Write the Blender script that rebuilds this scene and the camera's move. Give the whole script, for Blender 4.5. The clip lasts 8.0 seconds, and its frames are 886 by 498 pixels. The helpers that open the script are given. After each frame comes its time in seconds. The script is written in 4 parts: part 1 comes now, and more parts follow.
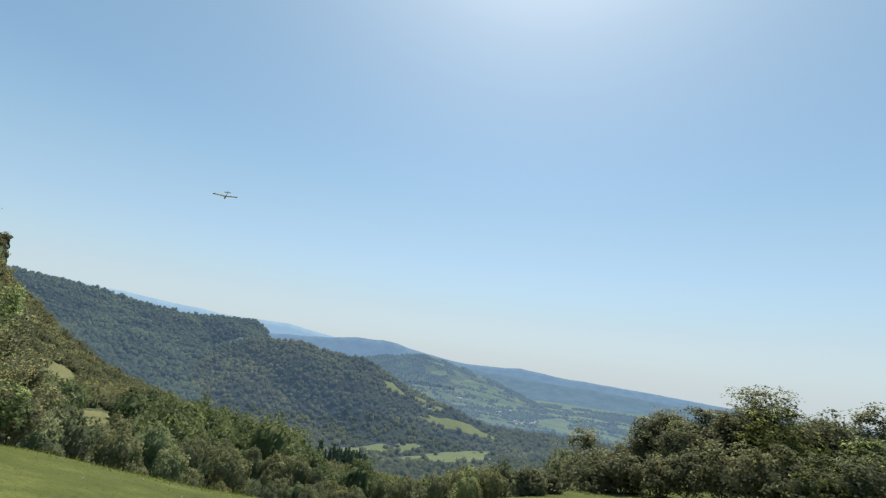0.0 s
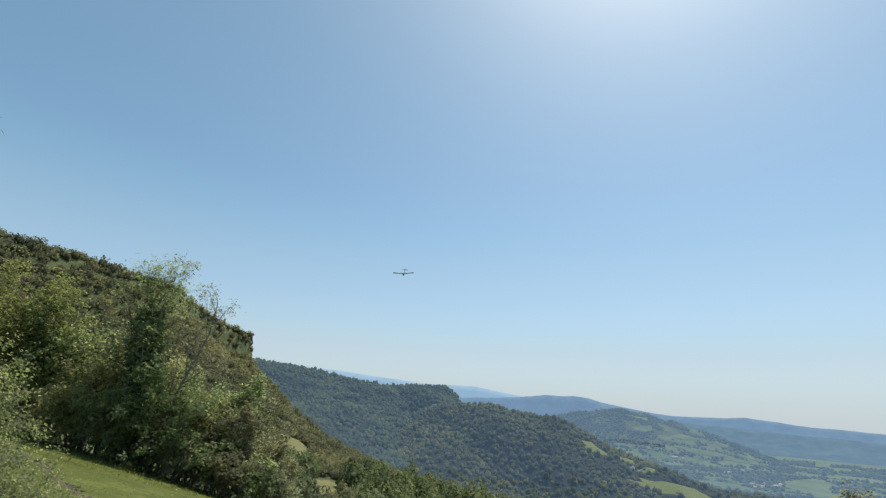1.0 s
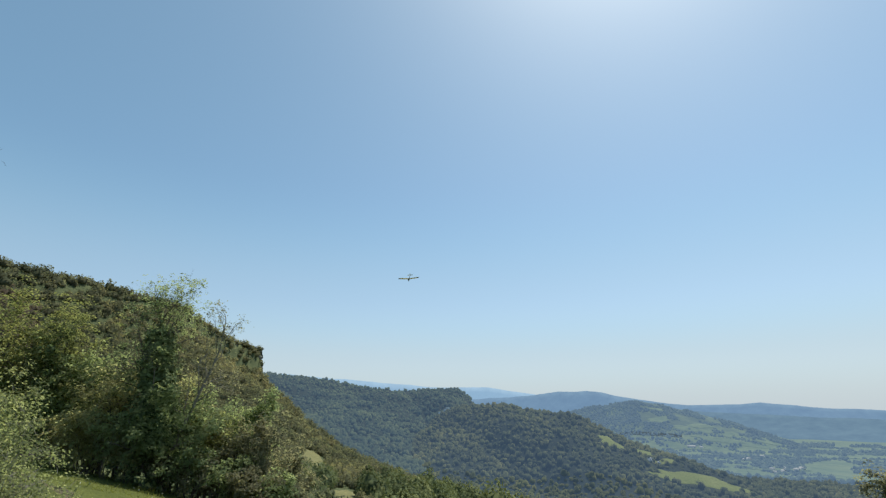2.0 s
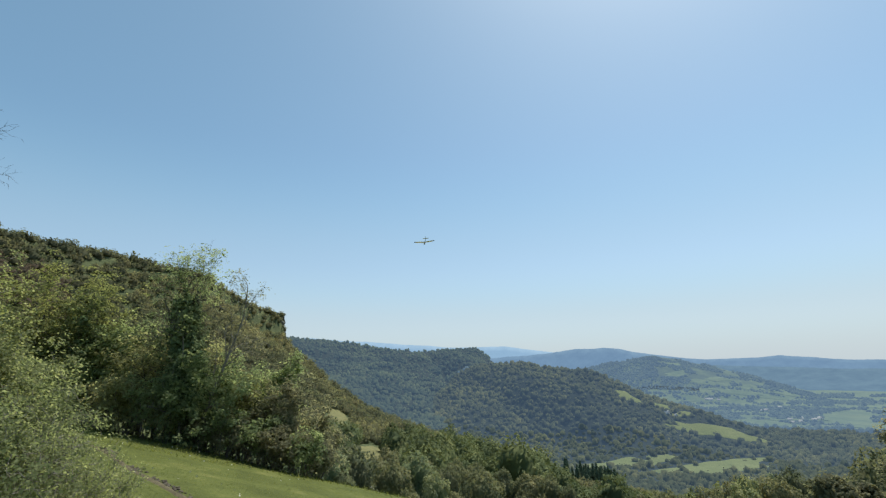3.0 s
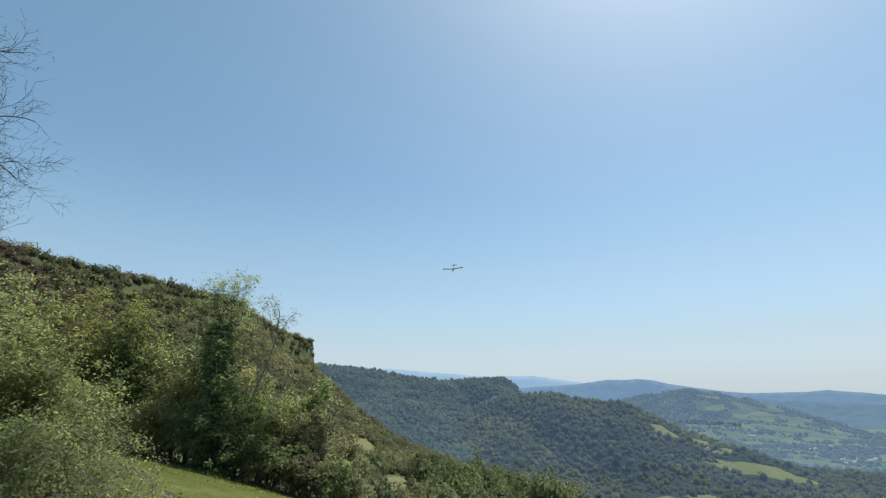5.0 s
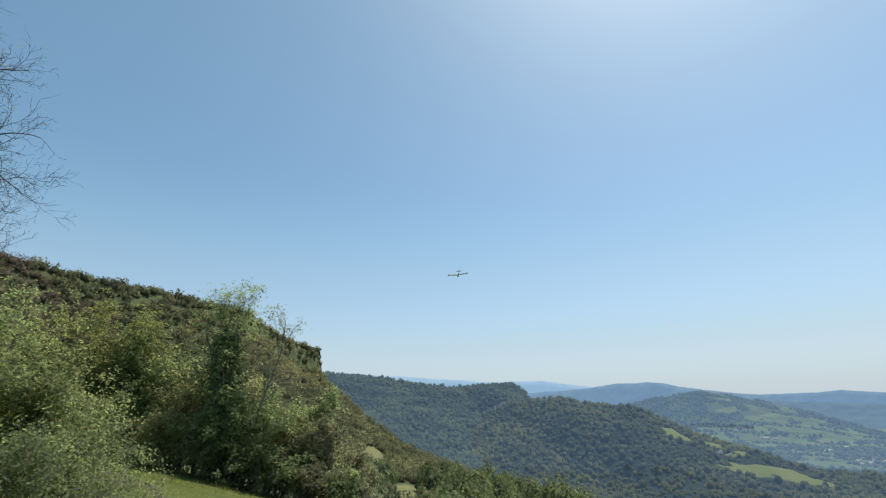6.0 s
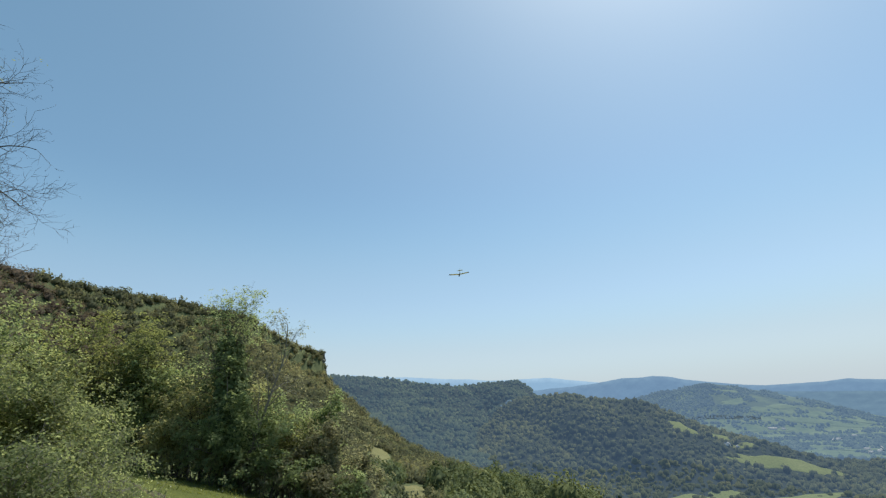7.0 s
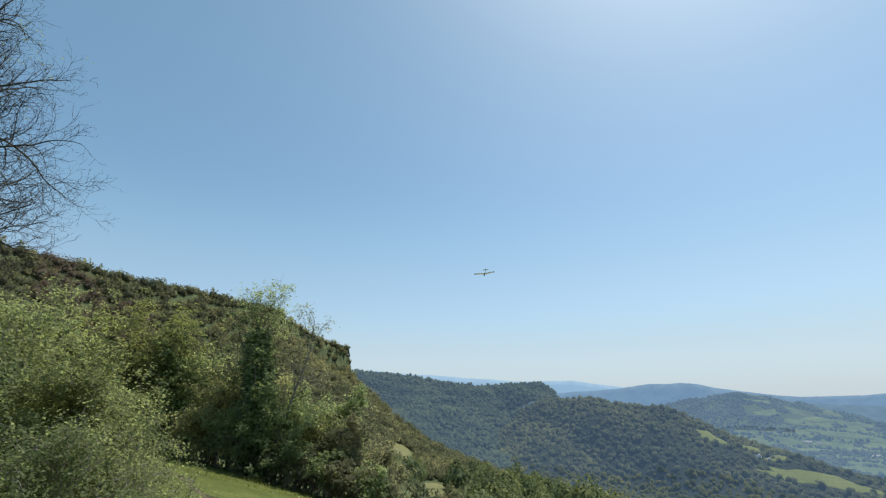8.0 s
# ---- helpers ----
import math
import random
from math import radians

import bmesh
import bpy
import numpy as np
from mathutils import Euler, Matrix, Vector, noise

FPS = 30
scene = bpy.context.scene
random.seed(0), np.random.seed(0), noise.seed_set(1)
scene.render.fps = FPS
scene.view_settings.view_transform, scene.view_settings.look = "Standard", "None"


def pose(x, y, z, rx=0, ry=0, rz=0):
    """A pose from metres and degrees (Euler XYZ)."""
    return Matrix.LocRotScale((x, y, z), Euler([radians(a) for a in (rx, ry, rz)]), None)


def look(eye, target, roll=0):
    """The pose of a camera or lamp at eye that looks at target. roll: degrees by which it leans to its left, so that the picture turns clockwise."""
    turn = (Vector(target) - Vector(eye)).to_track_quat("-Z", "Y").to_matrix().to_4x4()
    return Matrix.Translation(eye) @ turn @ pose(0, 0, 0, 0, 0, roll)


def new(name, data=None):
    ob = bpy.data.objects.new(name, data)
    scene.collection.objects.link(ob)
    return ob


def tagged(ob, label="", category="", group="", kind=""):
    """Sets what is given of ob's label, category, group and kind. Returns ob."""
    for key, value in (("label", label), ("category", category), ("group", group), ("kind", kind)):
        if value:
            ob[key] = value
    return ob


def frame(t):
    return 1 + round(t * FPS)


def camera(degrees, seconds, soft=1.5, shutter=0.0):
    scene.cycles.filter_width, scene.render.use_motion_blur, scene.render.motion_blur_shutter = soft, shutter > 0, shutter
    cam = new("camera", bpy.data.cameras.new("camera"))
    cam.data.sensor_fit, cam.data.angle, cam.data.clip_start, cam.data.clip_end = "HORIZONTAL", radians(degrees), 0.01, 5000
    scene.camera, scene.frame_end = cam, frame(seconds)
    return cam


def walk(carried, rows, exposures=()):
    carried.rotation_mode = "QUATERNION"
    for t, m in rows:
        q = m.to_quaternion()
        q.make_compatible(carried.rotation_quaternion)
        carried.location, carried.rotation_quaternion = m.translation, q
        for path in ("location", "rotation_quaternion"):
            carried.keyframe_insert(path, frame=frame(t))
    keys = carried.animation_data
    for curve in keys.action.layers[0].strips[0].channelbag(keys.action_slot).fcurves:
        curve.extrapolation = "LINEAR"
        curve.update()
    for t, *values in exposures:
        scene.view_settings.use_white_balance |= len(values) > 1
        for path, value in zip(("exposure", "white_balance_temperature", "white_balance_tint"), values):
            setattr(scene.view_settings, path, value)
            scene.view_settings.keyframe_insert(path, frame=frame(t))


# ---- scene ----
cam = camera(86.62, 8.0, 1.3)
PATH = [
    (0.0, pose(0, 0, 1.65, 103.66, -6.94, -28.21)),
    (0.5, pose(0, 0, 1.65, 105.56, -5.61, -11.13)),
    (1.0, pose(0, 0, 1.65, 108.36, -3.24, -6.11)),
    (1.2, pose(0, 0, 1.65, 109.45, -2.45, -5.20)),
    (2.3, pose(-0.02, 0, 1.65, 107.60, 0.79, -4.82)),
    (2.5, pose(-0.02, 0, 1.65, 106.51, 1.21, -4.73)),
    (3.0, pose(-0.03, 0, 1.65, 104.14, 1.17, -2.33)),
    (3.5, pose(-0.05, 0, 1.65, 104.00, 0.80, -0.00)),
    (4.0, pose(-0.07, 0, 1.65, 104.72, 0.37, 1.21)),
    (4.5, pose(-0.09, 0, 1.65, 106.24, 0.39, 1.02)),
    (5.0, pose(-0.12, 0, 1.65, 107.45, 0.17, 0.85)),
    (5.2, pose(-0.12, 0, 1.65, 108.02, -0.00, 2.26)),
    (6.5, pose(0.0, 0, 1.65, 108.23, 1.86, 1.63)),
    (7.0, pose(0.02, 0, 1.65, 108.20, 2.63, 2.52)),
    (7.5, pose(-0.02, 0, 1.65, 108.35, 2.06, 3.78)),
    (8.0, pose(0.0, 0, 1.65, 108.11, 0.46, 5.07)),
]
walk(cam, PATH, [(0.0, 0.5, 6700, 5), (1.0, 0.43, 6620, 5), (2.5, 0.43, 6580, 5), (3.5, 0.49, 6560, 5), (4.5, 0.5, 6540, 5), (5.2, 0.45, 6520, 5), (7.0, 0.45, 6500, 5), (8.0, 0.48, 6500, 5)])

# ---- daylight: a high sun ahead, a hazy summer sky ----
SUN_EL, SUN_AZ = radians(62), radians(38)
world = bpy.data.worlds.new("sky")
scene.world = world
world.use_nodes = True
wn = world.node_tree
sky = wn.nodes.new("ShaderNodeTexSky")
sky.sky_type = "NISHITA"
sky.sun_disc = False
sky.sun_elevation, sky.sun_rotation = SUN_EL, SUN_AZ
sky.altitude, sky.air_density, sky.dust_density, sky.ozone_density = 400, 0.7, 1.2, 1.8
wn.nodes["Background"].inputs["Strength"].default_value = 0.121
# summer haze: thick and pale along the horizon, thinning upwards
rise = wn.nodes.new("ShaderNodeSeparateXYZ")
wn.links.new(wn.nodes.new("ShaderNodeTexCoord").outputs["Generated"], rise.inputs[0])


def haze_ramp(stops):
    n = wn.nodes.new("ShaderNodeValToRGB")
    n.color_ramp.interpolation = "EASE"
    while len(n.color_ramp.elements) < len(stops):
        n.color_ramp.elements.new(0.5)
    for e, (p, c) in zip(n.color_ramp.elements, stops):
        e.position, e.color = p, (*c, 1)
    wn.links.new(rise.outputs["Z"], n.inputs[0])
    return n.outputs[0]


haze = wn.nodes.new("ShaderNodeMix")
haze.data_type = "RGBA"
wn.links.new(haze_ramp([(0.0, (0.95,) * 3), (0.09, (0.8,) * 3), (0.22, (0.45,) * 3), (0.45, (0.2,) * 3), (1.0, (0.18,) * 3)]), haze.inputs["Factor"])
wn.links.new(haze_ramp([(0.0, (3.4, 3.8, 4.22)), (0.07, (3.36, 3.88, 4.33)), (0.17, (2.95, 3.9, 4.5)), (0.45, (1.9, 3.95, 4.9))]), haze.inputs["B"])
hue = wn.nodes.new("ShaderNodeMix")  # moist air, a little greener than the clear sky's blue
hue.data_type, hue.blend_type = "RGBA", "MULTIPLY"
hue.inputs["Factor"].default_value = 1.0
hue.inputs["B"].default_value = (0.985, 1.03, 0.995, 1)
wn.links.new(sky.outputs[0], hue.inputs["A"])
wn.links.new(hue.outputs["Result"], haze.inputs["A"])
wn.links.new(haze.outputs["Result"], wn.nodes["Background"].inputs["Color"])
sun = new("sun", bpy.data.lights.new("sun", "SUN"))
sun.data.energy, sun.data.angle, sun.data.color = 3.5, radians(0.6), (1.0, 0.95, 0.86)
way = Vector((math.sin(SUN_AZ) * math.cos(SUN_EL), math.cos(SUN_AZ) * math.cos(SUN_EL), math.sin(SUN_EL)))
sun.matrix_world = look(way * 100, (0, 0, 0))

# ---- materials ----
def material(name):
    m = bpy.data.materials.new(name)
    m.use_nodes = True
    return m, m.node_tree, m.node_tree.nodes["Principled BSDF"]


def ramp(tree, fac, stops):
    n = tree.nodes.new("ShaderNodeValToRGB")
    while len(n.color_ramp.elements) < len(stops):
        n.color_ramp.elements.new(0.5)
    for e, (p, c) in zip(n.color_ramp.elements, stops):
        e.position, e.color = p, (*c, 1)
    tree.links.new(fac, n.inputs[0])
    return n.outputs[0]


def noise_node(tree, scale, detail=4.0, rough=0.6, coords="Position"):
    if coords == "Position":
        src = tree.nodes.new("ShaderNodeNewGeometry").outputs["Position"]
    else:
        src = tree.nodes.new("ShaderNodeTexCoord").outputs[coords]
    n = tree.nodes.new("ShaderNodeTexNoise")
    n.inputs["Scale"].default_value = scale
    n.inputs["Detail"].default_value = detail
    n.inputs["Roughness"].default_value = rough
    tree.links.new(src, n.inputs["Vector"])
    return n.outputs["Fac"]


def blend(tree, kind, fac, a, b):
    n = tree.nodes.new("ShaderNodeMix")
    n.data_type, n.blend_type = "RGBA", kind
    for socket, value in ((n.inputs["Factor"], fac), (n.inputs["A"], a), (n.inputs["B"], b)):
        if isinstance(value, bpy.types.NodeSocket):
            tree.links.new(value, socket)
        elif isinstance(value, tuple):
            socket.default_value = (*value, 1)
        else:
            socket.default_value = value
    return n.outputs["Result"]


def bump(tree, bsdf, height, strength, distance):
    n = tree.nodes.new("ShaderNodeBump")
    n.inputs["Strength"].default_value = strength
    n.inputs["Distance"].default_value = distance
    tree.links.new(height, n.inputs["Height"])
    tree.links.new(n.outputs[0], bsdf.inputs["Normal"])


def leaf_material(name, dark, mid, light, through_light=0.45, rough=0.8, by_tree="", vary=1.0, gloss=0.06):
    """Leaves: each leaf its own tint, some light passing through the blade; by_tree: where each tree's own tint comes from."""
    m, tree, bsdf = material(name)
    rnd = tree.nodes.new("ShaderNodeNewGeometry").outputs["Random Per Island"]
    col = ramp(tree, rnd, ((0.0, dark), (0.55, mid), (1.0, light)))
    big = noise_node(tree, 0.45, 3)
    col = blend(tree, "MULTIPLY", 1.0, col, ramp(tree, big, ((0.3, (0.7, 0.78, 0.7)), (0.7, (1.25, 1.18, 1.0)))))
    if by_tree:
        if by_tree == "object":
            own = tree.nodes.new("ShaderNodeObjectInfo").outputs["Random"]
        else:
            own = tree.nodes.new("ShaderNodeAttribute")
            own.attribute_name = "tint"
            own = own.outputs["Fac"]
        col = blend(tree, "MULTIPLY", 1.0, col, ramp(tree, own, ((0.0, (0.8, 0.84, 0.84)), (0.35, (0.92, 0.95, 0.92)), (0.6, (1.0, 1.0, 1.0)), (0.9, (1.1, 1.06, 1.0)), (1.0, (1.18, 1.1, 1.02)))))
        if vary > 1:
            col = blend(tree, "MULTIPLY", 1.0, col, ramp(tree, own, ((0.0, (1.2, 1.18, 1.1)), (0.2, (0.75, 0.78, 0.8)), (0.4, (1.15, 1.12, 1.05)), (0.6, (0.72, 0.76, 0.76)), (0.8, (1.0, 1.02, 1.0)))))
        wide = noise_node(tree, 0.007, 4)
        col = blend(tree, "MULTIPLY", 1.0, col, ramp(tree, wide, ((0.36, (0.66, 0.72, 0.76)), (0.64, (1.34, 1.28, 1.1)))))
    tree.links.new(col, bsdf.inputs["Base Color"])
    bsdf.inputs["Roughness"].default_value = rough
    bsdf.inputs["Specular IOR Level"].default_value = gloss
    tl = tree.nodes.new("ShaderNodeBsdfTranslucent")
    warm = blend(tree, "MULTIPLY", 1.0, col, (1.14, 1.12, 0.86))
    tree.links.new(warm, tl.inputs["Color"])
    mix = tree.nodes.new("ShaderNodeMixShader")
    mix.inputs[0].default_value = through_light
    tree.links.new(bsdf.outputs[0], mix.inputs[1])
    tree.links.new(tl.outputs[0], mix.inputs[2])
    tree.links.new(mix.outputs[0], tree.nodes["Material Output"].inputs["Surface"])
    return m


def bark_material(name, a, b, scale=14.0):
    m, tree, bsdf = material(name)
    n = noise_node(tree, scale, 6, 0.7)
    tree.links.new(ramp(tree, n, ((0.3, a), (0.7, b))), bsdf.inputs["Base Color"])
    bsdf.inputs["Roughness"].default_value = 0.9
    bump(tree, bsdf, n, 0.6, 0.03)
    return m


def ground_material(name, stops, scales, rough=0.95, relief=(0.5, 0.05)):
    m, tree, bsdf = material(name)
    a = noise_node(tree, scales[0], 5, 0.65)
    b = noise_node(tree, scales[1], 4, 0.6)
    col = ramp(tree, a, stops)
    col = blend(tree, "MULTIPLY", 1.0, col, ramp(tree, b, ((0.3, (0.72, 0.76, 0.7)), (0.7, (1.2, 1.16, 1.1)))))
    tree.links.new(col, bsdf.inputs["Base Color"])
    bsdf.inputs["Roughness"].default_value = rough
    bsdf.inputs["Specular IOR Level"].default_value = 0.15
    bump(tree, bsdf, b, *relief)
    return m


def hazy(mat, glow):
    """Backdrop of the valley, from 470 m: air haze painted on as bluish emission."""
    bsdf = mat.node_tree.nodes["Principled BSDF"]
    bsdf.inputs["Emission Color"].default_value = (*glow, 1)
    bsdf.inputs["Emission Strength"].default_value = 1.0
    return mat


def plain(name, colour, rough=0.6, grain=30.0, vary=0.15, metal=0.0):
    m, tree, bsdf = material(name)
    n = noise_node(tree, grain, 4)
    lo, hi = tuple(c * (1 - vary) for c in colour), tuple(min(1, c * (1 + vary)) for c in colour)
    tree.links.new(ramp(tree, n, ((0.3, lo), (0.7, hi))), bsdf.inputs["Base Color"])
    bsdf.inputs["Roughness"].default_value = rough
    bsdf.inputs["Metallic"].default_value = metal
    return m


def ridge_haze_material(name, colour, glow, strength):
    """Far wooded ridges several kilometres off; bluish air haze is painted in as emission."""
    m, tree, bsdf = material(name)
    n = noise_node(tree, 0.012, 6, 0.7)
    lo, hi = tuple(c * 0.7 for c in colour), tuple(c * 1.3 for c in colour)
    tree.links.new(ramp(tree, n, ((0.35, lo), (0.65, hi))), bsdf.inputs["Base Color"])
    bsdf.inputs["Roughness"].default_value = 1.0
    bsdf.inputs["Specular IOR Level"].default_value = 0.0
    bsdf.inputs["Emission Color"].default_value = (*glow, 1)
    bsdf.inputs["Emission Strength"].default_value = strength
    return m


FAR_LAND = ground_material("far_valley_land_haze", ((0.46, (0.024, 0.034, 0.02)), (0.6, (0.062, 0.078, 0.032))), (0.006, 0.05), relief=(0.4, 3.0))
MEADOW = ground_material("meadow_grass", ((0.3, (0.0635, 0.0744, 0.0198)), (0.55, (0.0988, 0.113, 0.0302)), (0.75, (0.165, 0.164, 0.0555))), (0.6, 9.0))
FLOOR = ground_material("woodland_floor", ((0.3, (0.0614, 0.0764, 0.0383)), (0.7, (0.104, 0.121, 0.0608))), (0.03, 0.4), relief=(0.6, 0.5))
PASTURE = ground_material("valley_pasture_haze", ((0.3, (0.0918, 0.11, 0.036)), (0.6, (0.118, 0.132, 0.0462)), (0.8, (0.144, 0.153, 0.0617))), (0.02, 0.3), relief=(0.3, 0.2))
DRY = ground_material("dry_grass", ((0.3, (0.136, 0.133, 0.0614)), (0.7, (0.189, 0.179, 0.085))), (0.05, 0.8), relief=(0.3, 0.1))
SOIL = plain("dark_soil", (0.075, 0.062, 0.043), 0.95, 25, 0.3)
DIRT = ground_material("bare_earth", ((0.3, (0.072, 0.0612, 0.036)), (0.7, (0.144, 0.122, 0.0792))), (3.0, 20.0), relief=(0.8, 0.03))
BARK = bark_material("grey_bark", (0.06, 0.05, 0.04), (0.17, 0.145, 0.115))
BARK_DARK = bark_material("dark_bark", (0.035, 0.03, 0.024), (0.1, 0.085, 0.065))
LEAF_TREE = leaf_material("ash_leaves", (0.208, 0.255, 0.148), (0.27, 0.324, 0.188), (0.341, 0.386, 0.236), 0.7, 0.6, gloss=0.1)
LEAF_YELLOW = leaf_material("sunlit_yellow_green_leaves", (0.174, 0.196, 0.0893), (0.224, 0.24, 0.11), (0.286, 0.288, 0.142), 0.72, 0.6, gloss=0.1)
LEAF_IVY = leaf_material("ivy_leaves", (0.111, 0.144, 0.0828), (0.166, 0.209, 0.114), (0.27, 0.315, 0.171), 0.25)
LEAF_OLIVE = leaf_material("browning_olive_leaves", (0.184, 0.185, 0.135), (0.228, 0.226, 0.165), (0.286, 0.274, 0.205), 0.7, 0.6, gloss=0.1)
LEAF_BUSH = leaf_material("privet_leaves", (0.154, 0.185, 0.1), (0.22, 0.253, 0.14), (0.346, 0.367, 0.229), 0.68, 0.6, gloss=0.1)
LEAF_DARK = leaf_material("hazel_leaves", (0.265, 0.275, 0.165), (0.34, 0.342, 0.205), (0.42, 0.405, 0.25), 0.7, 0.6, gloss=0.1)
LEAF_MID = leaf_material("slope_wood_leaves", (0.118, 0.14, 0.0824), (0.139, 0.161, 0.0952), (0.168, 0.19, 0.114), 0.3, by_tree="tint", vary=1.5)
LEAF_SPRUCE = leaf_material("spruce_needles", (0.101, 0.131, 0.101), (0.131, 0.169, 0.122), (0.169, 0.212, 0.152), 0.2)
CROWNS = leaf_material("far_wood_crowns_haze", (0.0659, 0.0727, 0.0405), (0.085, 0.0919, 0.0493), (0.109, 0.113, 0.0594), 0.3, 0.85, "tint")
ROCK = ground_material("grey_limestone", ((0.3, (0.16, 0.15, 0.13)), (0.7, (0.38, 0.36, 0.32))), (0.25, 1.2), relief=(1.0, 0.6))
# the ridges glow blue in place of the haze before them
FAR_A = ridge_haze_material("far_ridge_haze_glow", (0.07, 0.08, 0.085), (0.2, 0.31, 0.45), 1.0)
FAR_B = ridge_haze_material("ridge_haze_glow", (0.05, 0.064, 0.066), (0.1, 0.168, 0.28), 1.0)
FAR_C = ridge_haze_material("wooded_hill_haze_glow", (0.042, 0.056, 0.05), (0.077, 0.13, 0.215), 1.0)
# wood crowns emit the blue of the air, weaker for nearer woods
CROWNS_MID = leaf_material("hill_wood_crowns_haze", (0.0598, 0.0736, 0.0425), (0.0736, 0.0885, 0.0483), (0.092, 0.105, 0.0586), 0.3, 0.85, "tint")
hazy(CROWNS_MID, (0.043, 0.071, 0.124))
CROWNS_VALLEY = leaf_material("valley_wood_crowns_haze", (0.0662, 0.0728, 0.0407), (0.0854, 0.0919, 0.0495), (0.109, 0.112, 0.0594), 0.3, 0.85, "tint")
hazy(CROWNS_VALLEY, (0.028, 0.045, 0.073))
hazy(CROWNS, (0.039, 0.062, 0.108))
# base near black for shade between crowns, haze glow on top
HILL_FLOOR = ground_material("hill_wood_floor_haze", ((0.3, (0.01, 0.015, 0.009)), (0.7, (0.018, 0.025, 0.015))), (0.05, 0.4), relief=(0.6, 1.0))
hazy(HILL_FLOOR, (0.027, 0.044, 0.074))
# open land and fields glow faintly too, painted haze over the grass
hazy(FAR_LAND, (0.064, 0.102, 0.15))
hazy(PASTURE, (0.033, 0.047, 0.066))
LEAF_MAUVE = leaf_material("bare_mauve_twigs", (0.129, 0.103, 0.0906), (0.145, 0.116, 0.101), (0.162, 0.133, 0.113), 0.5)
# farthest woods: blue haze is mostly emission, little leaf colour left
CROWNS_FAR = leaf_material("distant_wood_crowns_haze", (0.0345, 0.0483, 0.0391), (0.0483, 0.0644, 0.0506), (0.069, 0.0851, 0.0621), 0.2, 0.85, "tint")
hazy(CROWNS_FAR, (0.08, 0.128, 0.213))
WING_PALE = leaf_material("pale_yellow_film", (0.62, 0.58, 0.38), (0.62, 0.58, 0.38), (0.62, 0.58, 0.38), 0.4, 0.35, gloss=0.4)
WING_GREY = plain("grey_film", (0.16, 0.17, 0.18), 0.4, 8, 0.1)
WALL = plain("cream_render_haze", (0.46, 0.43, 0.38), 0.9, 0.8, 0.12)
ROOF = plain("faded_clay_tiles_haze", (0.24, 0.23, 0.22), 0.9, 0.6, 0.25)
GLASS = plain("dark_window_glass", (0.03, 0.035, 0.04), 0.1, 3, 0.1)
GRAVEL = plain("pale_gravel", (0.24, 0.23, 0.2), 0.95, 0.3, 0.15)
BLADE = leaf_material("grass_blades", (0.132, 0.155, 0.0442), (0.186, 0.21, 0.0584), (0.267, 0.264, 0.0926), 0.5)
FLOWER = plain("dry_seed_heads", (0.5, 0.48, 0.4), 0.8, 40, 0.1)
LEAF_HILL = leaf_material("hillside_leaves", (0.134, 0.137, 0.106), (0.159, 0.162, 0.122), (0.189, 0.189, 0.143), 0.6, by_tree="tint")
BARK_PALE = bark_material("pale_grey_twigs", (0.13, 0.12, 0.1), (0.26, 0.24, 0.2))
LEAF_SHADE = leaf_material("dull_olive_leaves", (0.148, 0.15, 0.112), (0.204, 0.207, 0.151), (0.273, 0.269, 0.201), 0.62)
LEAF_SLOPE_A = leaf_material("slope_tree_leaves", (0.173, 0.18, 0.134), (0.198, 0.205, 0.153), (0.229, 0.233, 0.173), 0.45, by_tree="object", vary=1.5)
LEAF_SLOPE_B = leaf_material("slope_ash_leaves", (0.22, 0.253, 0.173), (0.273, 0.305, 0.204), (0.313, 0.33, 0.243), 0.45, by_tree="object")
LEAF_SLOPE_C = leaf_material("slope_brown_leaves", (0.204, 0.202, 0.134), (0.253, 0.246, 0.161), (0.302, 0.286, 0.204), 0.45, by_tree="object")
PASTURE_FAR = ground_material("far_valley_pasture_haze", ((0.35, (0.0441, 0.0642, 0.024)), (0.65, (0.0809, 0.0988, 0.0376))), (0.008, 0.05), relief=(0.3, 0.2))
# house walls, roofs and far fields get the same painted haze glow
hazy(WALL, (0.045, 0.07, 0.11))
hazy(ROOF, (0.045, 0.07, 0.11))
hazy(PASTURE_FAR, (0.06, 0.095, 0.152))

# ---- the lie of the land ----
EYE = 1.65


def smooth(v, a, b):
    t = np.clip((v - a) / (b - a), 0, 1)
    return t * t * (3 - 2 * t)


def wobble(x, y, size, seed=0):
    """Smooth value noise, -1 to 1, with hills of about that size."""
    u, v = x / size + seed * 17.3, y / size - seed * 9.1
    iu, iv = np.floor(u), np.floor(v)
    fu, fv = u - iu, v - iv
    fu, fv = fu * fu * (3 - 2 * fu), fv * fv * (3 - 2 * fv)

    def h(a, b):
        s = np.sin(a * 127.1 + b * 311.7 + seed * 74.7) * 43758.5453
        return 2 * (s - np.floor(s)) - 1

    return (h(iu, iv) * (1 - fu) + h(iu + 1, iv) * fu) * (1 - fv) + (h(iu, iv + 1) * (1 - fu) + h(iu + 1, iv + 1) * fu) * fv


def fbm(x, y, size, seed=0, octaves=4):
    return sum(wobble(x, y, size / 2 ** k, seed + k) / 2 ** k for k in range(octaves))


def at(az, r, z=0.0):
    a = radians(az)
    return (r * math.sin(a), r * math.cos(a), z)


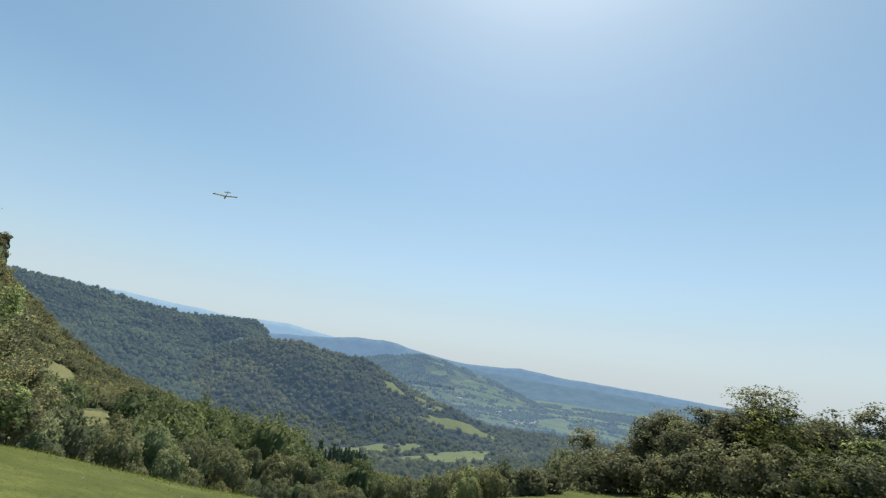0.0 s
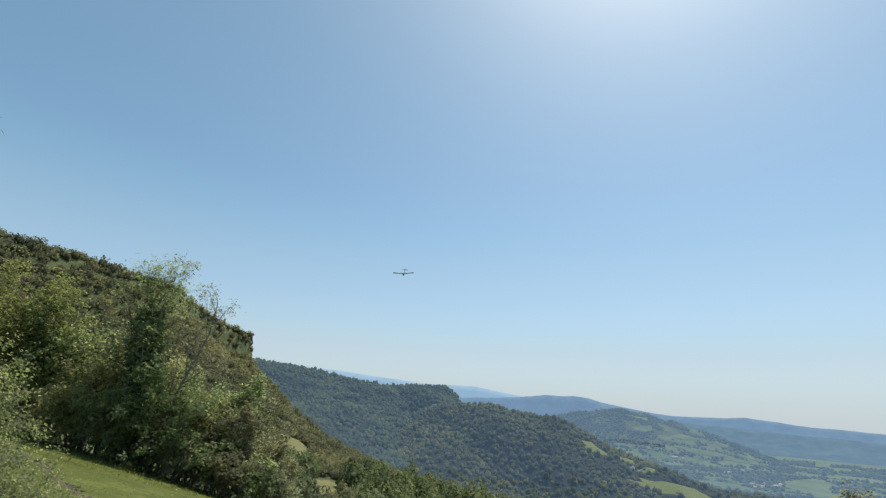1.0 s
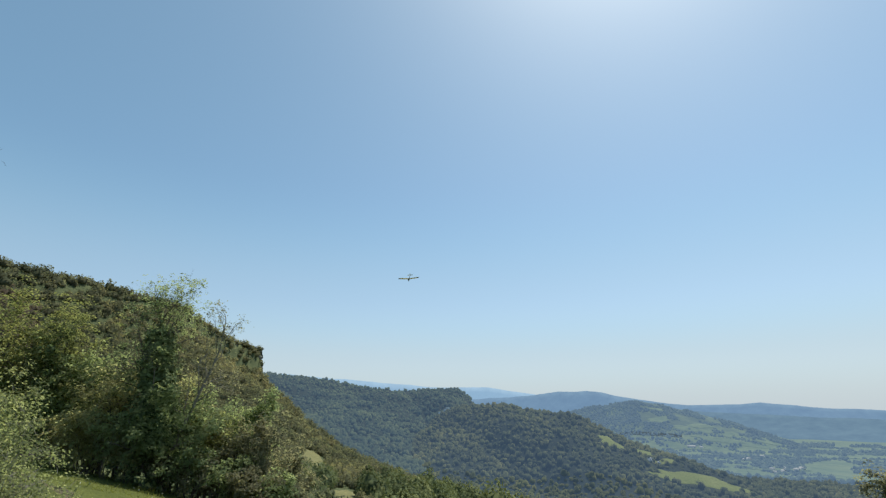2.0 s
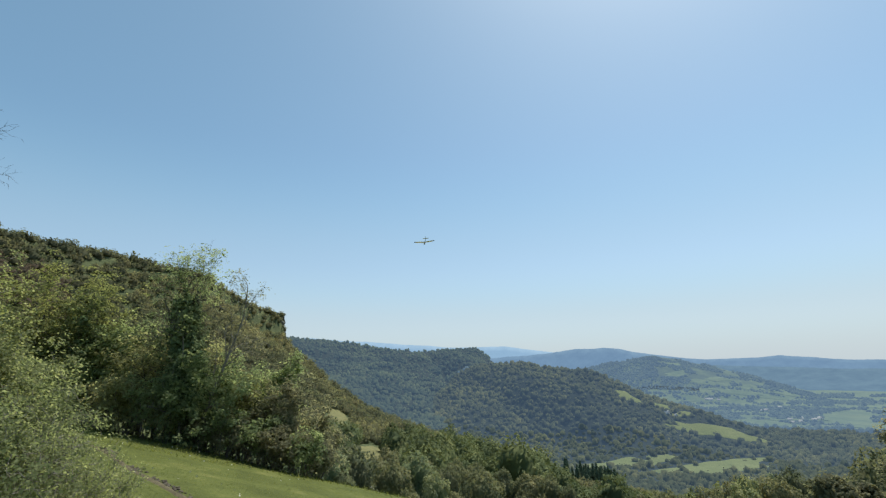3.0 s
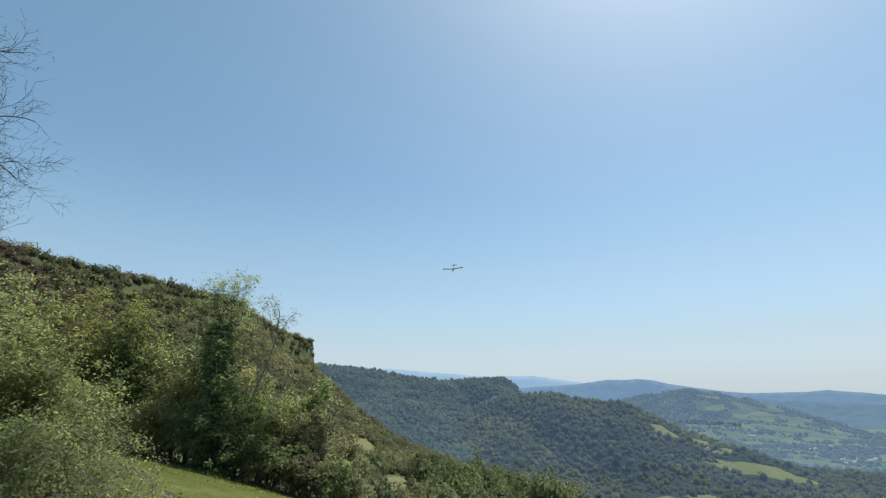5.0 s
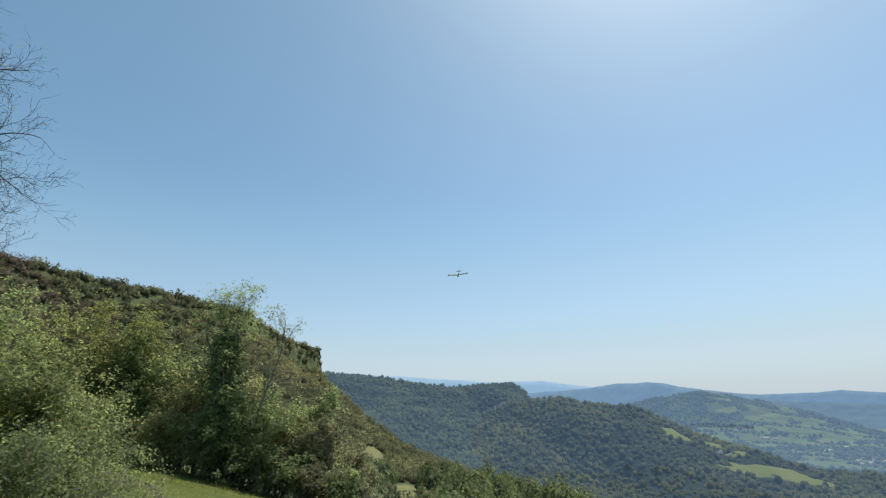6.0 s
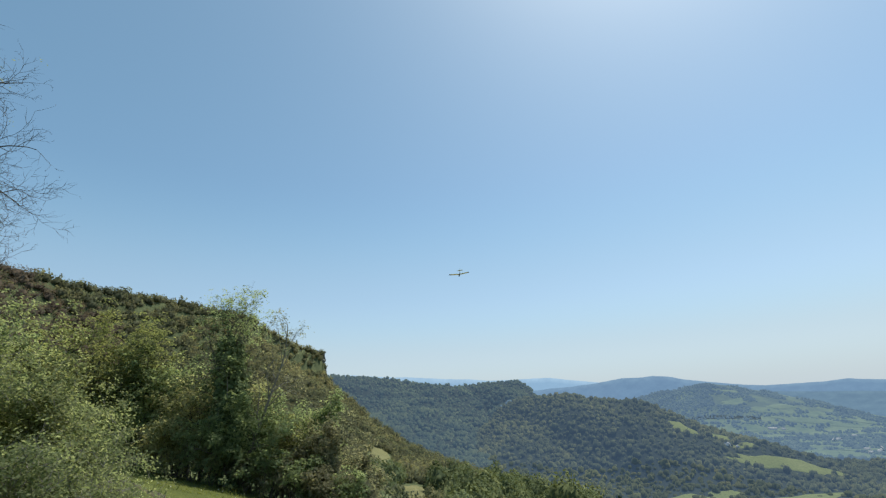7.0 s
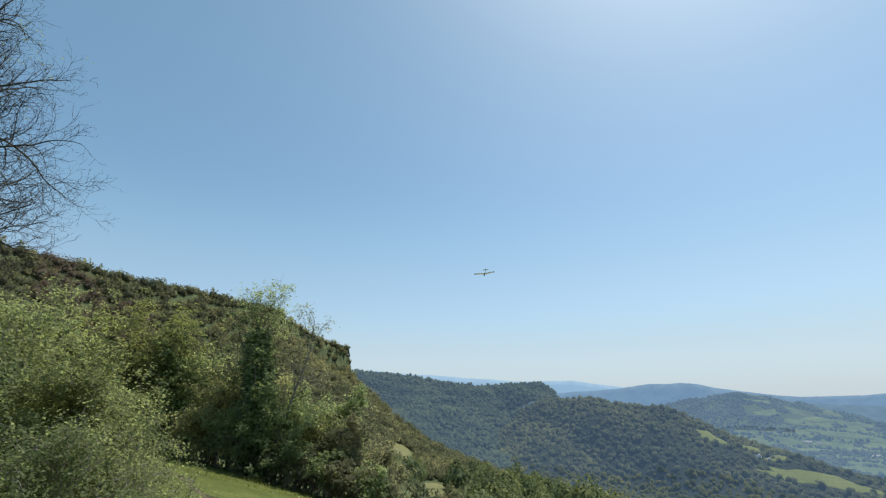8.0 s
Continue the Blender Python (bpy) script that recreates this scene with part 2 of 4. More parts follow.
def ridge(x, y, crest, slope, top=30.0, gully=0.0):
    """The height of a ridge with a rounded crest along the polyline crest of (x, y, z), its flanks cut by gullies."""
    best, off = np.full(np.shape(x), -1e9), np.zeros(np.shape(x))
    for (x0, y0, z0), (x1, y1, z1) in zip(crest, crest[1:]):
        dx, dy = x1 - x0, y1 - y0
        t = np.clip(((x - x0) * dx + (y - y0) * dy) / (dx * dx + dy * dy), 0, 1)
        d = np.hypot(x - x0 - t * dx, y - y0 - t * dy)
        z = z0 + t * (z1 - z0) - slope * (np.sqrt(d * d + top * top) - top)
        off = np.where(z > best, d, off)
        best = np.maximum(best, z)
    if gully:
        cut = np.abs(wobble(x + 0.3 * y, y * 0.45, 150, 23)) + 0.5 * np.abs(wobble(x, y, 90, 27))
        best = best + gully * (cut - 0.65) * smooth(off, 35, 150) * (1 - smooth(np.degrees(np.arctan2(x, y)), 18, 22))
    return best


LONG_HILL = [at(-30, 2050, 190), at(-16, 1950, 125), at(-9.5, 1900, 103), at(-5.6, 1880, 80), at(-1.6, 1860, 60), at(2.4, 1850, 62),
             at(5.1, 1830, 66), at(7.1, 1810, 50), at(9.0, 1790, 4), at(10.5, 1770, -70)]
WOODED_HILL = [at(3, 1560, -30), at(8.0, 1370, -3), at(11.5, 1300, 4), at(14, 1280, -7), at(17.7, 1250, -21), at(19.9, 1230, -48), at(22.6, 1210, -66),
               at(27.8, 1180, -97), at(31, 1165, -118), at(36, 1140, -160)]
MEADOW_HILL = [at(17.5, 3000, -60), at(19.5, 2950, -32), at(22.4, 2900, 10), at(25.8, 2880, 36), at(26.6, 2870, 28), at(30.8, 2800, -36),
               at(35.1, 2600, -116), at(39, 2500, -156)]
VALLEY = -160.0


def rim(az):
    """How far the open pasture reaches, by bearing."""
    return np.interp(az, [-60, -31, -21.6, -14, -4, 6, 15, 28, 36, 42, 50, 90], [27, 26, 23.6, 20, 19, 18.5, 18.5, 20, 25, 29.5, 44, 50])


def height(x, y):
    """Ground height; the camera stands at the origin, where it is 0."""
    x, y = np.asarray(x, float), np.asarray(y, float)
    r = np.hypot(x, y)
    # the pasture round the camera falls away ahead and to the right
    knee = 4 - np.log1p(np.exp(np.clip((4 - x) / 1.5, -50, 50))) * 1.5
    field = -0.224 * knee - 0.169 * y + 0.05 * wobble(x, y, 3.0, 3) * smooth(r, 2, 8)
    # the slope below it, and the wooded hillside with its cliff to the left
    q = y + 0.6 * np.maximum(x, 0)
    bench = np.interp(q, [-300, 0, 30, 60, 90, 200, 300, 400, 700, 880], [30, 0, -13.5, -23.5, -31.5, -44, -60, -79, -150, VALLEY])
    s = 0.95 * x - 0.31 * y + 252 + 5 * wobble(x, y, 60, 5)
    crest = 67 - 16 * smooth(y, 330, 425) - 95 * smooth(y, 427 + 4 * wobble(x, y, 25, 6), 443) - 60 * smooth(y, 443, 700)
    cliff = 17 * smooth(y, 300, 400) * smooth(s, -1, 5)
    hill = np.maximum((crest - bench) * np.exp(-np.maximum(s, 0) / 88) - cliff * np.exp(-np.maximum(s, 0) / 60), 0)
    slope = bench + hill + 1.2 * fbm(x, y, 45, 7, 3) * smooth(r, 40, 120)
    az = np.degrees(np.arctan2(x, y))
    slope = slope - smooth(az, 11, 17) * np.interp(r, [90, 150, 250, 350, 410, 470], [0, 8, 13, 9, 3, 0])  # the slope drops faster towards the valley
    slope = slope + (smooth(az, 22, 34) - smooth(az, 43, 50)) * np.interp(r, [40, 80, 115, 160], [0, 7, 7, 0])  # a low shoulder
    w = smooth(r, rim(az), rim(az) + 16)
    z = field * (1 - w) + slope * w
    # the hills across the valley
    rough = smooth(r, 600, 900)
    far = np.maximum(ridge(x, y, LONG_HILL, 0.26, gully=44) - 60 * smooth(az, 6.4, 10.2), ridge(x, y, WOODED_HILL, 0.42, gully=40))
    far = np.maximum(far, ridge(x, y, MEADOW_HILL, 0.3, 60))
    far = far + (8 * fbm(x, y, 260, 11, 3) + 16 * (0.5 - np.abs(wobble(x, y, 170, 13)))) * smooth(far, VALLEY, VALLEY + 110) * smooth(1 - np.abs(far + 60) / 160, -0.2, 0.5)
    top = np.maximum(z, far) + 8 * np.log1p(np.exp(-np.abs(z - far) / 8)) * rough
    return np.where(r > 500, top, z) + rough * 1.5 * fbm(x, y, 120, 15, 3)


def ground_z(x, y):
    return float(height(np.array([x]), np.array([y]))[0])


# ---- mesh helpers ----
def mesh_np(name, verts, faces, mats, index=None, flat=True, tint=None, normals=None):
    """A mesh from arrays: faces all triangles or all quads."""
    verts, faces = np.asarray(verts, np.float32), np.asarray(faces, np.int32)
    me = bpy.data.meshes.new(name)
    n, k = faces.shape
    me.vertices.add(len(verts))
    me.vertices.foreach_set("co", verts.ravel())
    me.loops.add(n * k)
    me.loops.foreach_set("vertex_index", faces.ravel())
    me.polygons.add(n)
    me.polygons.foreach_set("loop_start", np.arange(0, n * k, k, dtype=np.int32))
    for m in mats if isinstance(mats, (list, tuple)) else [mats]:
        me.materials.append(m)
    if index is not None:
        me.polygons.foreach_set("material_index", np.asarray(index, np.int32))
    me.update(calc_edges=True)
    if tint is not None:
        me.attributes.new("tint", "FLOAT", "POINT").data.foreach_set("value", np.asarray(tint, np.float32))
    if normals is not None:
        me.shade_smooth()
        me.normals_split_custom_set_from_vertices(np.asarray(normals, np.float32))
    elif not flat:
        me.shade_smooth()
    return me


def grid_faces(rows, cols):
    i = np.arange(rows - 1)[:, None] * cols + np.arange(cols - 1)[None, :]
    return np.stack([i, i + 1, i + cols + 1, i + cols], -1).reshape(-1, 4)


def part(name, data, parent, label=""):
    ob = new(name, data)
    ob.parent = parent
    return tagged(ob, label)


# ---- the ground sheet ----
rings = np.concatenate([np.geomspace(0.8, 60, 70), np.linspace(60, 200, 50)[1:], np.linspace(200, 540, 120)[1:], np.geomspace(540, 2300, 110)[1:],
                        np.geomspace(2300, 4950, 45)[1:]])
angles = np.radians(np.concatenate([np.arange(-180, -66, 4), np.arange(-66, 80, 0.7), np.arange(80, 181, 4)]))
angles[-1] = math.pi
RR, AA = np.meshgrid(rings, angles, indexing="ij")
gx, gy = RR * np.sin(AA), RR * np.cos(AA)
gz = height(gx, gy)
gv = np.stack([gx, gy, gz], -1).reshape(-1, 3)
gf = grid_faces(len(rings), len(angles))
fx, fy = gv[gf][:, :, 0].mean(1), gv[gf][:, :, 1].mean(1)
fr, fa = np.hypot(fx, fy), np.degrees(np.arctan2(fx, fy))
open_valley = (fr > 1500) & (gv[gf][:, :, 2].mean(1) < -112) & (fa > 19)
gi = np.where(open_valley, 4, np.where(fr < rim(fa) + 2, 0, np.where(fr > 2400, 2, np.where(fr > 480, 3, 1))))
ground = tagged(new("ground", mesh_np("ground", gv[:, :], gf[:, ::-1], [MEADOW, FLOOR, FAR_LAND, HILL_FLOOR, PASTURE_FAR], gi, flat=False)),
                "sloping green hillside pasture running down to a wooded valley", "ground", kind="structure")
hub = new("ground_patch", mesh_np("ground_patch", np.vstack([[0, 0, 0], gv[:len(angles)]]),
          np.array([[0, i + 1, i + 2] for i in range(len(angles) - 1)])[:, ::-1], MEADOW))
hub.parent = ground

# ---- how trees grow ----
def unit(v):
    return v / (np.linalg.norm(v) + 1e-9)


def grow(rng, tall, spread, trunk_r, stems=1, levels=3, lean=(0.0, 0.0), low=0.25, rise=0.1, crook=0.16, dense=1.0, flare=0.35, pull=(0, 0, 0), thin=0.006):
    """Limbs of a tree from its base at the origin: segments (p, q, r0, r1, level) and twig ends (p, direction)."""
    segs, tips = [], []
    up = np.array([0, 0, 1.0])

    def limb(p, d, length, r, lev, stem):
        n = max(3, int(round((7, 5, 4, 3)[min(lev, 3)])))
        step = length / n
        for i in range(n):
            d = unit(d + rng.normal(0, crook, 3) + up * rise * (1 if lev else 0.5))
            q = p + d * step * rng.uniform(0.85, 1.15)
            ra, rb = r * (1 - 0.75 * i / n), r * (1 - 0.75 * (i + 1) / n)
            segs.append((p, q, ra, rb, lev, stem))
            p = q
            along = (i + 1) / n
            if lev < levels and (lev or along > low):
                for _ in range(rng.poisson((2.3, 1.5, 1.1)[min(lev, 2)] * dense) + (1 if i == n - 1 else 0)):
                    side = unit(np.cross(d, rng.normal(0, 1, 3)))
                    out = unit(d * rng.uniform(0.35, 0.9) + side * 0.9 + np.array(pull))
                    size = spread * (1.15 - 0.6 * along) if lev == 0 else length * (0.55 if lev == 1 else 0.45)
                    limb(p, out, size * rng.uniform(0.7, 1.15), max(rb * 0.6, thin), lev + 1, stem)
            if lev >= levels - 1:
                tips.append((p, d))

    for k in range(stems):
        a = 2 * math.pi * (k + rng.uniform(0, 0.7)) / stems
        f = 0.0 if stems == 1 else flare * rng.uniform(0.4, 1.2)
        d = unit(np.array([math.cos(a) * f + lean[0], math.sin(a) * f + lean[1], 1.0]))
        limb(np.array([0, 0, -0.1]) + 0.15 * (stems > 1) * np.array([math.cos(a), math.sin(a), 0]), d, tall * 0.78 * (1 if stems == 1 else rng.uniform(0.7, 1.05)), trunk_r, 0, k)
    return segs, tips


def tubes(segs, sides=5):
    """Tapered round limbs along segments."""
    p, q = np.array([s[0] for s in segs]), np.array([s[1] for s in segs])
    ra, rb = np.array([s[2] for s in segs]), np.array([s[3] for s in segs])
    d = q - p
    d /= np.linalg.norm(d, axis=1)[:, None] + 1e-9
    ref = np.where(np.abs(d[:, 2:3]) > 0.9, [[1.0, 0, 0]], [[0, 0, 1.0]])
    u = np.cross(d, ref)
    u /= np.linalg.norm(u, axis=1)[:, None]
    v = np.cross(d, u)
    a = np.arange(sides) * 2 * math.pi / sides
    ring = u[:, None] * np.cos(a)[None, :, None] + v[:, None] * np.sin(a)[None, :, None]
    verts = np.concatenate([p[:, None] + ring * ra[:, None, None], q[:, None] + ring * rb[:, None, None]], 1)
    k = np.arange(sides)
    one = np.stack([k, (k + 1) % sides, (k + 1) % sides + sides, k + sides], 1)
    faces = one[None] + (np.arange(len(segs)) * 2 * sides)[:, None, None]
    return verts.reshape(-1, 3), faces.reshape(-1, 4)


def blades(rng, centre, normal, length, width, fold=0.18):
    """Leaves: folded lozenges of four corners at the centres, roughly facing normal."""
    n = len(centre)
    axis = np.cross(normal, rng.normal(0, 1, (n, 3)))
    axis /= np.linalg.norm(axis, axis=1)[:, None] + 1e-9
    nn = normal / (np.linalg.norm(normal, axis=1)[:, None] + 1e-9)
    side = np.cross(nn, axis)
    ln = (length * rng.uniform(0.7, 1.3, n))[:, None]
    wd = (width * rng.uniform(0.7, 1.3, n))[:, None]
    v = np.stack([centre - axis * ln / 2, centre + side * wd / 2 + nn * wd * fold, centre + axis * ln / 2, centre - side * wd / 2 + nn * wd * fold], 1)
    return v.reshape(-1, 3), np.arange(4 * n).reshape(n, 4)[:, ::-1]


def leafage(rng, tips, count, loose, length, width, clump=1.0, per=13):
    """Leaves in flat sprays at the twig ends, each spray turned up and outwards, with gaps between them."""
    tips = [t for t in tips if rng.random() < clump]
    tp, td = np.array([t[0] for t in tips]), np.array([t[1] for t in tips])
    n = max(1, count // per)
    pick = rng.integers(0, len(tp), n) if n > len(tp) else rng.choice(len(tp), n, replace=False)
    hub = tp[pick] + rng.normal(0, 0.5 * loose, (n, 3)) + td[pick] * loose * 0.5
    mid = np.array([hub[:, 0].mean(), hub[:, 1].mean(), hub[:, 2].max() * 0.45])
    out = (hub - mid) / (np.linalg.norm(hub - mid, axis=1)[:, None] + 1e-9)
    face = out * 0.6 + [0, 0, 0.75] + rng.normal(0, 0.32, (n, 3))
    face /= np.linalg.norm(face, axis=1)[:, None]
    wide = loose * rng.uniform(1.1, 2.4, n)
    k = np.repeat(np.arange(n), per)
    off = rng.normal(0, 0.62, (n * per, 3))
    off -= face[k] * ((off * face[k]).sum(1) * 0.7)[:, None]
    c = hub[k] + off * wide[k][:, None]
    c -= face[k] * (0.28 * (off ** 2).sum(1) * wide[k])[:, None]  # the spray arches over
    nrm = face[k] + off * 0.45 + [0, 0, 0.2] + rng.normal(0, 0.38, c.shape)
    nrm /= np.linalg.norm(nrm, axis=1)[:, None]
    v, f = blades(rng, c, nrm, length, width)
    soft = nrm * 0.85 + out[k] * 0.1 + face[k] * 0.15
    return v, f, np.repeat(soft / np.linalg.norm(soft, axis=1)[:, None], 4, 0)


def twiggy_limb(rng, p, d, length, r, deep, segs, ends, up=0.1, lev=0):
    """A limb that throws off side branches left and right, finer at each order, its ends turning up."""
    n = max(3, int(length / (0.15, 0.11, 0.09, 0.08)[lev]))
    side = rng.choice([-1, 1])
    for i in range(n):
        d = unit(d + rng.normal(0, 0.17, 3) + np.array([0, 0, up * (0.35 if lev == 0 else 1.0)]))
        q = p + d * length / n
        segs.append((p, q, r * (1 - 0.8 * i / n), r * (1 - 0.8 * (i + 1) / n), lev))
        p = q
        along = (i + 1) / n
        if lev < deep and along > 0.12 and rng.random() < (0.9, 0.75, 0.5)[lev]:
            side = -side
            ax = unit(np.cross(d, np.array([0, 0, 1.0]) + rng.normal(0, 0.55, 3)))
            out = unit(d * rng.uniform(0.55, 0.9) + side * np.cross(ax, d) * rng.uniform(0.45, 0.8) + ax * rng.normal(0, 0.4))
            twiggy_limb(rng, p, out, length * (0.62 - 0.34 * along) * rng.uniform(0.6, 1.15), max(0.0044, r * (1 - 0.8 * along) * 0.55), deep, segs, ends, up, lev + 1)
    ends.append((p, d))


def stack(pieces):
    vs, fs, n = [], [], 0
    for v, f in pieces:
        vs.append(v)
        fs.append(f + n)
        n += len(v)
    return np.vstack(vs), np.vstack(fs)


def tree(name, seed, place, tall, spread, leaf, bark, leaves, size, label, category="tree", group="", loose=0.2, clump=0.45, trunk_r=0.1, sides=4, top=0.0, per=11, **shape):
    """A tree or bush: trunk with its limbs, and a crown of single leaves."""
    rng = np.random.default_rng(seed)
    segs, tips = grow(rng, tall, spread, trunk_r, **shape)
    if top:  # grown to this height
        k = top / max(t[0][2] for t in tips)
        segs, tips = [(s[0] * k, s[1] * k, *s[2:]) for s in segs], [(t[0] * k, t[1]) for t in tips]
    ob = tagged(new(name), label, category, group)
    x, y = place
    ob.matrix_world = pose(x, y, ground_z(x, y))
    if math.hypot(x, y) > 15:  # the finest twigs cannot be seen from here
        segs = [s for s in segs if s[4] < (2 if math.hypot(x, y) > 40 or category == "bush" and math.hypot(x, y) > 20 else 3)]

    def limbs(own):
        kinds = [(6, [s for s in own if s[4] == 0]), (sides, [s for s in own if s[4] == 1]), (3, [s for s in own if s[4] > 1])]
        return stack([tubes(chosen, n) for n, chosen in kinds if chosen])

    if shape.get("stems", 1) == 1:
        part("trunk", mesh_np("trunk", *limbs(segs), bark, flat=False), ob)
    else:
        for k in sorted({s[5] for s in segs}):
            part("stem", mesh_np("stem", *limbs([s for s in segs if s[5] == k]), bark, flat=False), ob)
    if leaves:
        v, f, soft = leafage(rng, tips, leaves, loose, size, size * 0.6, clump, per)
        part("crown", mesh_np("crown", v, f, leaf, normals=soft), ob)
    return ob


def lobed_crown(seed, tall, wide, lobes, cards, size, rings=8, sides=10, deep=0.36, body=0.93, up=0.5, lift=0.0, fluff=0.45):
    """A broadleaf crown some way off: a body swelling into rounded lobes, covered with sprays of leaves; also the normal at each corner."""
    rng = np.random.default_rng(seed)
    ph, ct = rng.uniform(0, 2 * math.pi, lobes), rng.uniform(-0.55, 1, lobes)
    way = np.stack([np.sqrt(1 - ct ** 2) * np.cos(ph), np.sqrt(1 - ct ** 2) * np.sin(ph), ct], 1)
    reach, grip = rng.uniform(0.7, 1.1, lobes), rng.uniform(5, 10, lobes)
    half = np.array([wide * 0.5, wide * 0.5, tall * 0.5])

    def surface(d):
        swell = (np.exp((d @ way.T - 1) * grip) * reach).max(1)
        p = d * half * (1 - deep + deep * 1.3 * swell)[:, None] + [0, 0, tall * 0.5]
        p[:, 2] = np.maximum(p[:, 2], tall * 0.06)
        return p

    def facing(d):
        u = np.cross(d, [0.31, 0.2, 0.93])
        u /= np.linalg.norm(u, axis=1)[:, None] + 1e-9
        w = np.cross(d, u)

        def step(q):
            return surface(q / np.linalg.norm(q, axis=1)[:, None])

        n = np.cross(step(d + 0.09 * u) - step(d - 0.09 * u), step(d + 0.09 * w) - step(d - 0.09 * w))
        n *= np.where((n * d).sum(1) < 0, -1.0, 1.0)[:, None]
        return n / (np.linalg.norm(n, axis=1)[:, None] + 1e-9)

    a, e = np.meshgrid(np.linspace(0, 2 * math.pi, sides + 1), np.linspace(-1.2, math.pi / 2, rings))
    d = np.stack([np.cos(e) * np.cos(a), np.cos(e) * np.sin(a), np.sin(e)], -1).reshape(-1, 3)
    bv, bn = surface(d) * body, facing(d) + [0, 0, lift]
    bn /= np.linalg.norm(bn, axis=1)[:, None]
    if not cards:
        return bv, grid_faces(rings, sides + 1), bn
    d = rng.normal(0, 1, (cards, 3)) + [0, 0, 0.35]
    d /= np.linalg.norm(d, axis=1)[:, None]
    n = facing(d)
    c = surface(d) + n * rng.uniform(fluff - 1.5, fluff, cards)[:, None] * size
    soft = n + rng.normal(0, 0.32, n.shape) + [0, 0, up]
    soft /= np.linalg.norm(soft, axis=1)[:, None]
    v, f = blades(rng, c, soft + rng.normal(0, 0.4, n.shape), size, size * 0.85, 0.08)
    return (*stack([(v, f), (bv, grid_faces(rings, sides + 1))]), np.vstack([np.repeat(soft, 4, 0), bn]))


def scatter(rng, x0, x1, y0, y1, gap):
    nx, ny = int((x1 - x0) / gap), int((y1 - y0) / gap)
    x, y = np.meshgrid(x0 + (np.arange(nx) + 0.5) * gap, y0 + (np.arange(ny) + 0.5) * gap)
    x, y = x.ravel() + rng.uniform(-0.45, 0.45, nx * ny) * gap, y.ravel() + rng.uniform(-0.45, 0.45, nx * ny) * gap
    return x, y


def planted(rng, shapes, x, y, low=0.75, high=1.25, sink=0.3, lie=0.0):
    """Many trees in one mesh: each place takes one of the shapes, turned and scaled; lie: how far crowns close up and lean with the land."""
    which = rng.integers(0, len(shapes), len(x))
    z = height(x, y) - sink
    land = np.stack([height(x - 6, y) - height(x + 6, y), height(x, y - 6) - height(x, y + 6), np.full(len(x), 12.0)], 1)
    land = lie * land / np.linalg.norm(land, axis=1)[:, None]
    out, tint, nrm = [], [], []
    for i, (v, f, nn) in enumerate(shapes):
        m = which == i
        n = int(m.sum())
        if not n:
            continue
        a, s = rng.uniform(0, 2 * math.pi, n), low + (high - low) * rng.beta(1.6, 2.2, n)
        h = s * rng.uniform(0.8, 1.25, n)
        ca, sa = np.cos(a)[:, None], np.sin(a)[:, None]
        vx = (v[None, :, 0] * ca - v[None, :, 1] * sa) * s[:, None] + x[m][:, None]
        vy = (v[None, :, 0] * sa + v[None, :, 1] * ca) * s[:, None] + y[m][:, None]
        vz = v[None, :, 2] * h[:, None] + z[m][:, None]
        out.append((np.stack([vx, vy, vz], -1).reshape(-1, 3), (f[None] + (np.arange(n) * len(v))[:, None, None]).reshape(-1, f.shape[1])))
        tint.append(np.repeat(rng.random(n), len(v)))
        nrm.append((np.stack([nn[None, :, 0] * ca - nn[None, :, 1] * sa, nn[None, :, 0] * sa + nn[None, :, 1] * ca, np.repeat(nn[None, :, 2], n, 0)], -1) + land[m][:, None]).reshape(-1, 3))
    v, f = stack(out)
    nrm = np.vstack(nrm)
    return v, f, np.concatenate(tint), nrm / (np.linalg.norm(nrm, axis=1)[:, None] + 1e-9)


def far_crown(seed, tall, wide, cards=7, size=2.0):
    """A crown a kilometre off: an uneven lumpy body with sprays of leaves standing out of it."""
    return lobed_crown(seed, tall, wide, 6, cards, size, 4, 6, 0.36, 0.96, 0.5, 0.3, 0.5)


# ---- pastures in the valley and clearings on the slope ----
FIELDS = [  # x, y, half length, half width, turn
    (443, 1052, 22, 26, 10), (508, 1052, 24, 16, -20), (538, 1012, 22, 11, 0), (562, 944, 82, 24, -16), (318, 812, 70, 20, 10), (398, 833, 30, 13, 15), (465, 785, 105, 34, 18),
    (1264, 2115, 80, 30, -30), (1313, 1998, 100, 34, -20), (1440, 1930, 90, 34, -25), (1123, 1921, 80, 22, -10),
    (1276, 1749, 90, 26, -20), (1200, 2250, 60, 30, 30), (1256, 2390, 46, 20, 0), (1176, 2262, 36, 18, 20), (1024, 1320, 70, 22, -20), (978, 1174, 66, 18, -12),
    (1420, 1630, 110, 24, -20), (1560, 1980, 110, 26, -30), (1330, 2160, 60, 30, 10), (1390, 2060, 50, 20, 30)]
CLEARINGS = [(-50.5, 290, 6, 24, 10), (-20.5, 194, 5, 24, 6)]


def inside(x, y, patch, grow_by=1.0):
    cx, cy, a, b, turn = patch
    c, s = math.cos(radians(turn)), math.sin(radians(turn))
    u, v = ((x - cx) * c + (y - cy) * s) / a, (-(x - cx) * s + (y - cy) * c) / b
    th = np.arctan2(v, u)
    lim = 1 + 0.16 * np.sin(3 * th + cx) + 0.12 * np.sin(5 * th + cy) + 0.06 * np.sin(11 * th + a)
    return (np.abs(u) ** 3 + np.abs(v) ** 3) ** (1 / 3) < lim * grow_by


